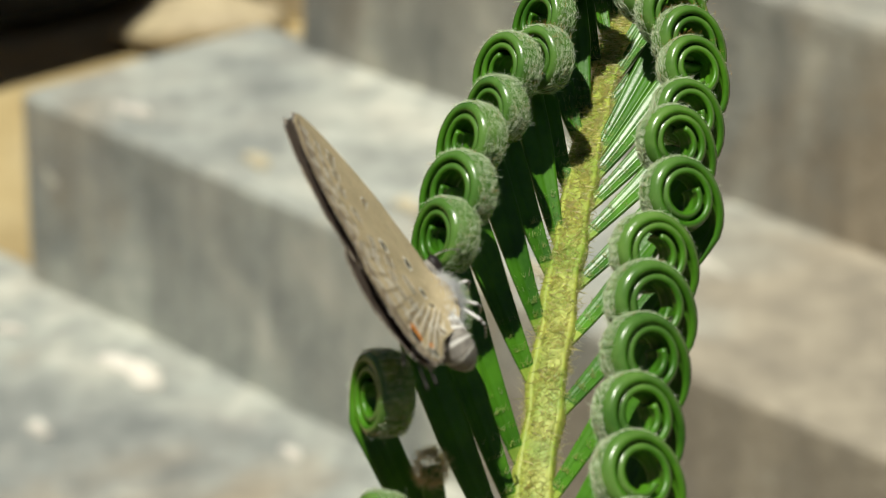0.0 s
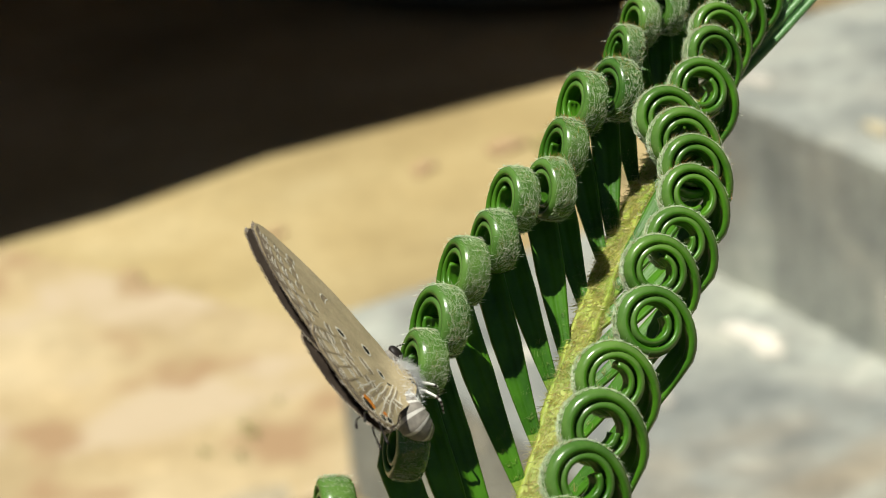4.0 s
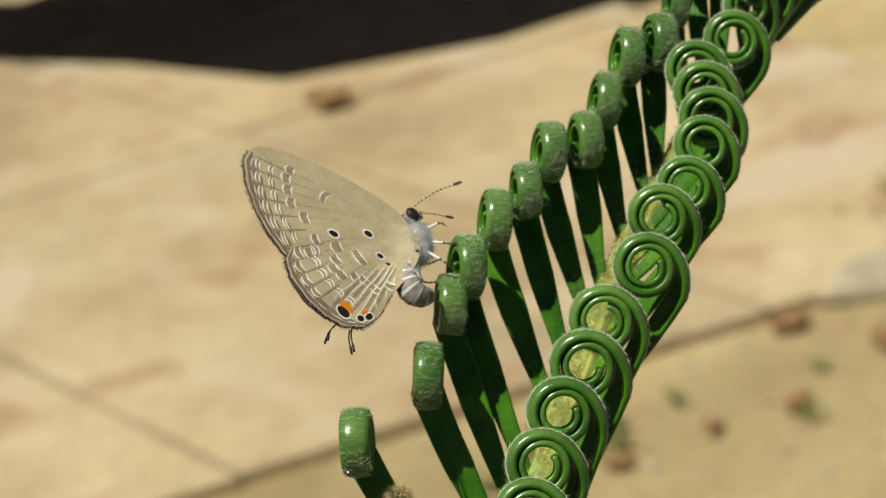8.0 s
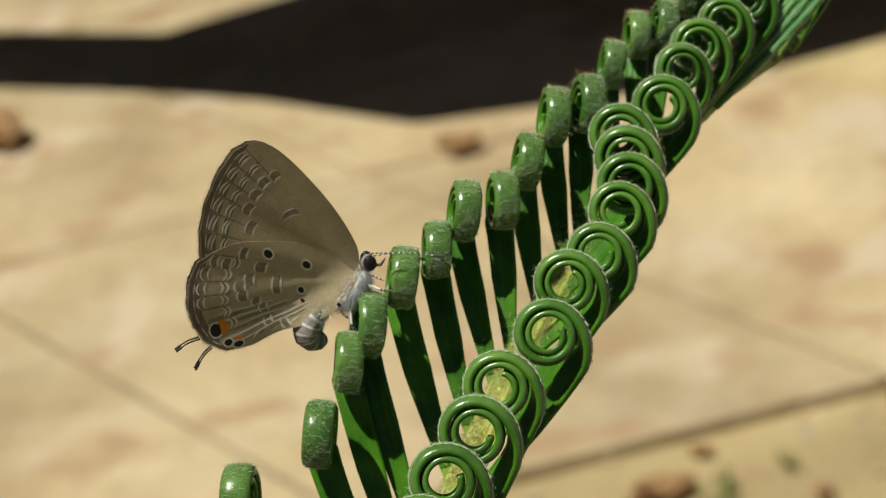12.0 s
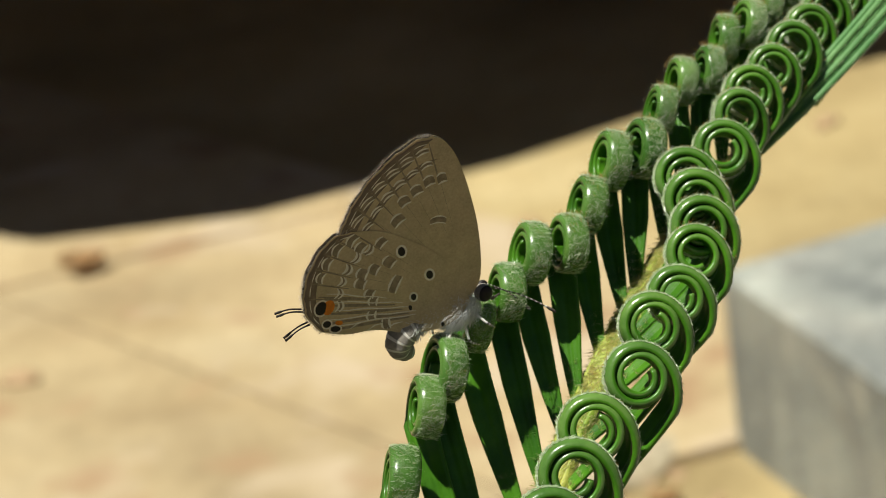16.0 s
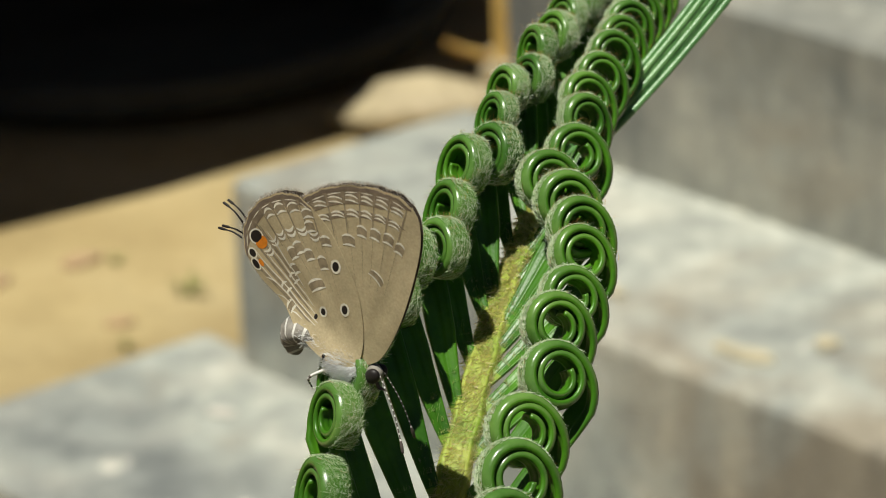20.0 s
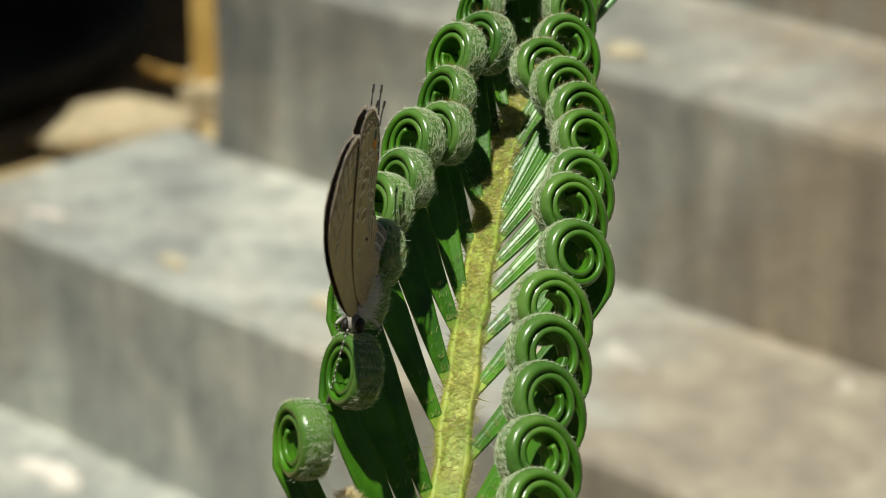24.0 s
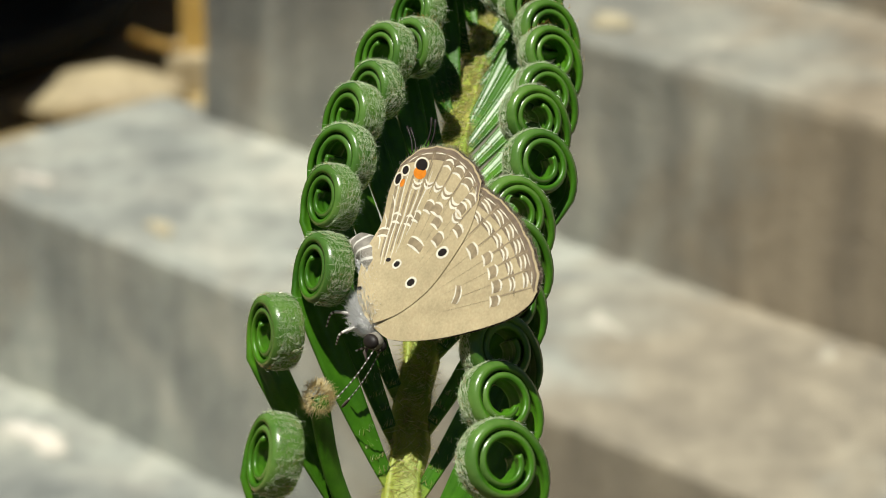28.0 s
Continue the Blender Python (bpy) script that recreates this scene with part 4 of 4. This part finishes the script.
def build_wing(fly, side, fore, rng):
    opening = Matrix.Rotation(radians((0.08 if fore else 0.22) * -side), 4, FWD)
    costa, outer, inner = (FORE_COSTA, FORE_OUTER, FORE_INNER) if fore else (HIND_COSTA, HIND_OUTER, HIND_INNER)
    cl, ol, il = smooth_line(costa, 5), smooth_line(outer, 5), smooth_line(inner, 5)
    wavy = []
    for i, p in enumerate(ol):
        t = (ol[min(i + 1, len(ol) - 1)] - ol[max(i - 1, 0)]).normalized()
        wavy.append(p + Vector((-t.z, 0, t.x)) * (0.05 * math.sin(i * 1.25) + 0.03 * math.sin(i * 2.9)))
    outline = cl[:-1] + wavy[:-1] + il[:-1]
    lift = 0.05 if fore else 0.11
    thick = 0.025
    bm, cen = wing_sheet(outline, side, thick, fore)
    bmesh.ops.translate(bm, verts=bm.verts, vec=(0, side * lift * MM, 0))
    bm.transform(opening)
    wing = part("forewing" if fore else "hindwing", bm, M_WING, fly, "tan forewing with cream-edged chain markings" if fore else "tan hindwing with black spots and an orange eyespot")
    wing.data.materials.append(M_INNER)
    lev = lift + thick
    cream, shade, rimd = (Marks(side, lev + d, cen, fore) for d in (0.006, 0.002, 0.004))
    spots = []
    dusk = Marks(side, lev, cen, fore)
    band(dusk, wp(742, 505) if fore else wp(738, 515), ol, 0.90 if fore else 0.925, 0.985)
    if fore:
        band(dusk, wp(742, 505), ol, 0.83, 0.865)

    def spot(kind, p, rx, rz, turn=0.0):
        mk = Marks(side, lev + (0.012 if kind == "black_spot" else 0.008), cen, fore)
        mk.disc(p, rx, rz, turn)
        spots.append((mk, kind, M_BLACK if kind == "black_spot" else M_ORANGE))

    base = wp(742, 505) if fore else wp(738, 515)
    if fore:
        cells = [0.03, 0.15, 0.27, 0.39, 0.52, 0.66, 0.80, 0.93]
        border_marks(cream, shade, base, ol, cells, ((0.925, 0.20, 0.10, 0.095, None), (0.845, 0.17, 0.14, 0.11, None)), rng)
        for x, y, half in ((623, 276, 0.42), (600, 283, 0.48), (581, 302, 0.50), (564, 325, 0.50), (562, 362, 0.60)):
            chain_link(cream, shade, base, wp(x, y), half, 0.42, 0.11, 0.12)
        chain_link(cream, shade, wp(660, 500), wp(637, 357), 0.72, 0.30, 0.075, 0.16)
        veins = cells
    else:
        cells = [0.0, 0.14, 0.28, 0.41, 0.53, 0.66, 0.80, 0.92]
        border_marks(cream, shade, base, ol, cells, ((0.915, 0.30, 0.16, 0.11, (0, 1, 2, 3)), (0.80, 0.20, -0.22, 0.13, (0, 1, 2, 3, 4, 5))), rng)
        for x, y, half, gap in ((566, 442, 0.48, 0.52), (541, 458, 0.46, 0.42), (521, 468, 0.48, 0.46), (522, 487, 0.46, 0.46), (588, 484, 0.80, 0.40), (545, 506, 0.42, 0.40),
                                (556, 520, 0.42, 0.36), (540, 405, 0.50, 0.36), (505, 418, 0.5, 0.40), (590, 560, 0.5, 0.32), (560, 548, 0.42, 0.36)):
            chain_link(cream, shade, base, wp(x, y), half, gap, 0.12, 0.10)
        # pale rays with dusky ones between them towards the tails
        for sh, f0, f1 in ((0.60, 0.50, 0.86), (0.68, 0.40, 0.84), (0.77, 0.36, 0.80), (0.87, 0.34, 0.90), (0.96, 0.36, 0.94)):
            end = along(ol, sh) - base
            cream.strip([base + end * (f0 + (f1 - f0) * i / 7) + Vector((0, 0, 0.06 * math.sin(i * 1.7 + sh * 9))) for i in range(8)], 0.07)
            end = along(ol, min(1.0, sh + 0.04)) - base
            shade.strip([base + end * (f0 + 0.05 + (f1 - f0) * i / 7) for i in range(8)], 0.16)
        for x, y, r in ((582, 419, 0.40), (648, 461, 0.38), (629, 507, 0.30), (628, 528, 0.20), (690, 548, 0.2)):
            p = wp(x, y)
            if r > 0.25:
                cream.ring(p, r * 1.0, r * 1.4, 0.10, 0.5)
            spot("black_spot", p, r * 0.78, r * 1.12, 0.5)
        eye = wp(460, 540)
        cream.ring(eye, 0.58, 0.74, 0.07)
        spot("orange_patch", eye + Vector((0.62, 0, 0.12)), 0.52, 0.70)
        spot("black_spot", eye, 0.47, 0.62)
        for x, y, rx, rz in ((478, 570, 0.34, 0.30), (496, 578, 0.42, 0.28)):
            p = wp(x, y)
            cream.ring(p, rx * 1.25, rz * 1.35, 0.06)
            spot("black_spot", p, rx, rz)
        spot("orange_patch", wp(500, 566), 0.34, 0.22)
        for f in range(4):
            p = wp(524 + f * 34, 576 - f * 3 + (f % 2) * 4)
            cream.strip([p, p + Vector((0.5, 0, 0.5)), p + Vector((1.2, 0, 0.75))], 0.07)
        veins = cells
    for s in veins:
        end = along(ol, s)
        cream_line = [base + (end - base) * f + Vector((0, 0, 0.25 * math.sin(math.pi * f))) for f in (0.42, 0.52, 0.62, 0.72, 0.85, 0.985)]
        rimd.strip(cream_line, 0.012)
        rimd.strip([base + (end - base) * f for f in (0.74, 0.80, 0.86, 0.92, 0.975)], 0.08)
    rimd2 = Marks(side, lev + 0.008, cen, fore)
    rimd2.strip([base + (p - base) * 0.982 for p in wavy], 0.16)
    for s0, s1 in zip(cells, cells[1:]):
        cream.strip([base + (along(ol, s0 + (s1 - s0) * (0.12 + 0.76 * i / 5)) - base) * 0.962 for i in range(6)], 0.05)
    for mk, nm, mt in ((cream, "cream_markings", M_MARK), (shade, "grey_brown_markings", M_SHADE), (rimd, "vein_pattern", M_SHADE), (rimd2, "dark_margin", M_WINGDARK), (dusk, "brown_band", M_BAND)):
        if len(mk.bm.faces):
            mk.bm.transform(opening)
            tagged(part(nm, mk.bm, mt, wing), kind="stuff")
        else:
            mk.bm.free()
    for mk, nm, mt in spots:
        mk.bm.transform(opening)
        part(nm, mk.bm, mt, wing)
    v, f = fringe(wavy if fore else wavy + il[:12], side, lev * 0.6, rng)
    v = [opening @ p for p in v]
    hair_part("fringe", v, f, M_FRINGE, wing)
    if not fore:
        for a, b, c in (((428, 548), (404, 550), (380, 560)), ((446, 572), (428, 584), (408, 607))):
            pts = [opening @ ((wp(*p) + Vector((0, side * lev, 0))) * MM) for p in (a, b, c)]
            pts = smooth_line(pts, 5)
            bm = bmesh.new()
            t = (pts[-1] - pts[0]).normalized()
            s, u = Vector((0, 1, 0)), t.cross(Vector((0, 1, 0)))
            r = [0.075 * MM * (1 - 0.45 * i / len(pts)) + (0.05 * MM if i > len(pts) - 4 else 0) for i in range(len(pts))]
            sweep(bm, pts, [s] * len(pts), [u] * len(pts), r, r, 6)
            part("tail", bm, M_BLACK, wing)
    return wing


def tube(pts, radii, sides=8):
    bm = bmesh.new()
    n = len(pts)
    tang = [(pts[min(i + 1, n - 1)] - pts[max(i - 1, 0)]).normalized() for i in range(n)]
    a = tang[0].orthogonal().normalized()
    acr, nor = [], []
    for t in tang:
        a = (a - t * a.dot(t)).normalized()
        acr.append(a)
        nor.append(t.cross(a))
    rings = sweep(bm, pts, acr, nor, radii, radii, sides)
    return bm


fly = empty("butterfly", pose(-0.0081, -0.0063, 1.068), "small tan butterfly with cream chain markings and orange eyespots", "butterfly")
rng = random.Random(21)
far_wings = []
for side in (-1, 1):
    for fore in (True, False):
        wing = build_wing(fly, side, fore, rng)
        if side > 0:
            far_wings.append((wing, 0.75 if fore else 1.0))

# head, thorax, abdomen
bm = bmesh.new()
bmesh.ops.create_uvsphere(bm, u_segments=20, v_segments=14, radius=1.0)
turn = Matrix.Rotation(-math.atan2(FWD.z, FWD.x), 4, "Y")
bm.transform(Matrix.Translation(wp(726, 535) * MM) @ turn @ Matrix.Diagonal((1.9 * MM, 1.05 * MM, 1.05 * MM, 1)))
thorax = part("thorax", bm, M_BODY, fly)
verts, faces = [], []
for _ in range(3200):
    d = Vector((rng.gauss(0, 1), rng.gauss(0, 1), rng.gauss(0, 1))).normalized()
    p = Matrix.Translation(wp(726, 535) * MM) @ turn @ Vector((d.x * 1.9 * MM, d.y * 1.05 * MM, d.z * 1.05 * MM))
    g = (d - FWD * 0.9 + Vector((rng.gauss(0, 0.4), rng.gauss(0, 0.4), rng.gauss(0, 0.4)))).normalized()
    hair(verts, faces, p, g, d.orthogonal().normalized(), rng.uniform(0.4, 1.25) * MM, 0.05 * MM)
hair_part("fur", verts, faces, M_FUZZ, thorax, "silky grey-white fur")
bm = bmesh.new()
bmesh.ops.create_uvsphere(bm, u_segments=16, v_segments=12, radius=1.0)
bm.transform(Matrix.Translation(wp(762, 492) * MM) @ Matrix.Diagonal((0.72 * MM, 0.74 * MM, 0.78 * MM, 1)))
head = part("head", bm, M_ABD, fly)
for side in (-1, 1):
    bm = bmesh.new()
    bmesh.ops.create_uvsphere(bm, u_segments=16, v_segments=12, radius=1.0)
    bm.transform(Matrix.Translation((wp(764, 489) + Vector((0, side * 0.5, 0))) * MM) @ Matrix.Diagonal((0.60 * MM, 0.42 * MM, 0.74 * MM, 1)))
    part("eye", bm, M_BLACK, head, "glossy black eye")
    end = wp(898, 505) if side < 0 else wp(888, 540)
    st = wp(770, 478) + Vector((0, side * 0.3, 0))
    ap = [(st.lerp(end + Vector((0, side * 1.7, 0)), f) + Vector((0, 0, 0.35 * math.sin(math.pi * f)))) * MM for f in [k / 40 for k in range(41)]]
    rr = [(0.05 if k < 33 else 0.05 + 0.085 * math.sin(math.pi * min(1, (k - 33) / 8.5))) * MM for k in range(41)]
    bm = tube(ap, rr, 6)
    for i, f in enumerate(bm.faces):
        f.material_index = 1 if (i // 6) % 3 == 0 and i // 6 < 34 else 0
    ob = part("antenna", bm, M_ABDDARK, fly, "dark antenna with fine white rings and a clubbed tip")
    ob.data.materials.append(M_LEG)
palp = tube([wp(772, 500) * MM, wp(786, 503) * MM, wp(797, 492) * MM], [0.14 * MM, 0.16 * MM, 0.05 * MM], 6)
part("palp", palp, M_ABDDARK, head)

ctrl = smooth_line([wp(*p) for p in ((706, 541), (668, 552), (640, 572), (628, 594), (636, 614), (662, 624))], 7)
n = len(ctrl)
rad = []
for i in range(n):
    f = i / (n - 1)
    g = min(1.0, max(0.0, (f - 0.15) / 0.4))
    rad.append((0.70 + 0.48 * g * g * (3 - 2 * g)) * (1 - 0.55 * max(0.0, (f - 0.62) / 0.38) ** 1.5) * (1 + 0.03 * math.cos(i * math.pi / 2)) * MM)
rad[-3:] = [rad[-3] * 0.9, rad[-3] * 0.62, 0.03 * MM]
bm = tube([p * MM for p in ctrl], rad, 16)
for i, f in enumerate(bm.faces):
    f.material_index = 1 if (i // 16) % 4 == 0 else 0
abd = part("abdomen", bm, M_ABD, fly, "dark curved abdomen with pale rings")
abd.data.materials.append(M_ABDRING)

verts, faces = [], []
for _ in range(1200):
    i = int(rng.random() ** 1.3 * n * 0.40)
    t = (ctrl[i + 1] - ctrl[i]).normalized()
    side = Vector((-t.z, 0, t.x))
    ang = rng.uniform(0, 2 * math.pi)
    d = side * math.cos(ang) + Vector((0, 1, 0)) * math.sin(ang)
    g = (t * 0.9 + d * 0.5 + Vector((rng.gauss(0, 0.3), rng.gauss(0, 0.3), rng.gauss(0, 0.3)))).normalized()
    hair(verts, faces, ctrl[i] * MM + d * rad[i] * 0.98, g, d.cross(t).normalized(), rng.uniform(0.35, 0.9) * MM, 0.045 * MM)
hair_part("fur", verts, faces, M_FUZZ, abd, "silky grey-white fur")

# six legs: knee and foot of each
for side in (-1, 1):
    for a, b, c in (((752, 528), (772, 536), (792, 548)), ((735, 548), (745, 572), (772, 585)), ((712, 556), (705, 592), (722, 615))):
        y = side * 0.8
        pts = [(wp(*a) + Vector((0, y, 0))) * MM, (wp(*b) + Vector((0, y + side * 0.9, 0))) * MM, (wp(*c) + Vector((0, y + side * 0.35, 0))) * MM]
        pts = smooth_line(pts, 7)
        rr = [(0.14 - 0.085 * i / len(pts)) * MM for i in range(len(pts))]
        bm = tube(pts, rr, 6)
        for i, f in enumerate(bm.faces):
            f.material_index = 1 if i // 6 > 5 and (i // 6) % 2 == 0 else 0
        ob = part("leg", bm, M_LEG, fly)
        ob.data.materials.append(M_ABDDARK)


# ---- movement ----
def motions():
    rows = (
        (0, pose(-0.00915, -0.01909, 1.06161, -35.90, 13.65, 81.98)),
        (1, pose(-0.0095, -0.0189, 1.0625, -41.5, 17.2, 79.3)),
        (2, pose(-0.01021, -0.01678, 1.06368, -42.08, 15.68, 82.43)),
        (2.5, pose(-0.0106, -0.0190, 1.0636, -28.9, 23.0, 101.0)),
        (3, pose(-0.01031, -0.02002, 1.06352, -25.67, 31.59, 105.17)),
        (4, pose(-0.00983, -0.01333, 1.06249, -36.15, 20.06, 93.44)),
        (4.5, pose(-0.01066, -0.00999, 1.06457, -45.09, 15.63, 86.72)),
        (6.5, pose(-0.01257, -0.01036, 1.06675, -41.27, 10.32, 90.35)),
        (7, pose(-0.01221, -0.00989, 1.06667, -41.50, 8.94, 93.17)),
        (8, pose(-0.01164, -0.00844, 1.06779, -40.99, 2.01, 84.74)),
        (9, pose(-0.01167, -0.00848, 1.06736, -36.38, 4.38, 90.96)),
        (10, pose(-0.01137, -0.00842, 1.06742, -38.85, 0.45, 89.50)),
        (11, pose(-0.01074, -0.00802, 1.06795, -29.55, -3.56, 72.13)),
        (11.5, pose(-0.00942, -0.00665, 1.06798, -2.76, -5.75, 55.25)),
        (13.5, pose(-0.00764, -0.00592, 1.06756, -4.82, 12.82, 41.32)),
        (14, pose(-0.00804, -0.00627, 1.06784, -13.80, 12.15, 37.52)),
        (14.5, pose(-0.00687, -0.00595, 1.06858, -6.60, 16.32, 42.50)),
        (15, pose(-0.00561, -0.00490, 1.06864, 10.65, 23.77, 58.42)),
        (16, pose(-0.00583, -0.00486, 1.06888, 9.09, 20.33, 45.91)),
        (16.5, pose(-0.00502, -0.00439, 1.06897, 13.63, 33.49, 20.41)),
        (17, pose(-0.00518, -0.00622, 1.06883, 8.04, 25.38, 17.46)),
        (17.6, pose(-0.00666, -0.00566, 1.06906, 11.77, 23.63, -0.14)),
        (18, pose(-0.00641, -0.00689, 1.06807, -4.97, 32.42, -33.69)),
        (18.5, pose(-0.00669, -0.00772, 1.06565, 1.76, 48.91, -37.83)),
        (19, pose(-0.00634, -0.00831, 1.06506, -9.84, 50.98, -49.61)),
        (19.5, pose(-0.00648, -0.00865, 1.06495, -5.30, 52.86, -39.25)),
        (20, pose(-0.00666, -0.00848, 1.06512, 6.66, 50.78, -26.69)),
        (20.5, pose(-0.00694, -0.00870, 1.06536, -0.11, 47.94, -34.61)),
        (22.5, pose(-0.00792, -0.01317, 1.06460, -19.37, 67.10, -110.27)),
        (23, pose(-0.00958, -0.01314, 1.06137, -33.12, 67.74, -153.45)),
        (23.5, pose(-0.01208, -0.01323, 1.06230, -49.78, 45.60, 175.97)),
        (23.6, pose(-0.01143, -0.01388, 1.06247, -56.34, 52.16, 171.45)),
        (23.8, pose(-0.01199, -0.01365, 1.06290, -32.05, 60.69, -156.89)),
        (24, pose(-0.00863, -0.01388, 1.06208, -4.56, 73.85, -104.76)),
        (24.2, pose(-0.00685, -0.01419, 1.06150, -18.45, 66.77, -94.12)),
        (24.5, pose(-0.00711, -0.01464, 1.06107, -29.58, 58.23, -94.18)),
        (25, pose(-0.00760, -0.01456, 1.06127, -43.61, 61.23, -107.27)),
        (25.5, pose(-0.00727, -0.01480, 1.06123, -41.04, 55.36, -104.10)),
        (26, pose(-0.00574, -0.01730, 1.05898, -78.95, 58.64, -129.86)),
        (26.5, pose(-0.00537, -0.01735, 1.05823, -84.44, 76.81, -137.16)),
        (27, pose(-0.00546, -0.01817, 1.05647, -79.28, 60.33, -138.82)),
        (28, pose(-0.00507, -0.01890, 1.05429, -90.07, 60.37, -138.86)),
    )
    walk(fly, rows)
    # one pair of wings stands a little open, its hindwing the wider, most at the start
    for wing, share in far_wings:
        walk(wing, [(t, Matrix.Rotation(radians(-deg * share), 4, FWD)) for t, deg in ((0, 2.6), (2.5, 2.6), (3, 3.2), (4, 2.6), (4.5, 2.0), (6.5, 0.8), (16, 0.8), (17, 2.0), (20.5, 1.2), (22.5, 3.0), (23, 5.0), (23.8, 3.0), (24.2, 0.8), (28, 0.8))])


motions()
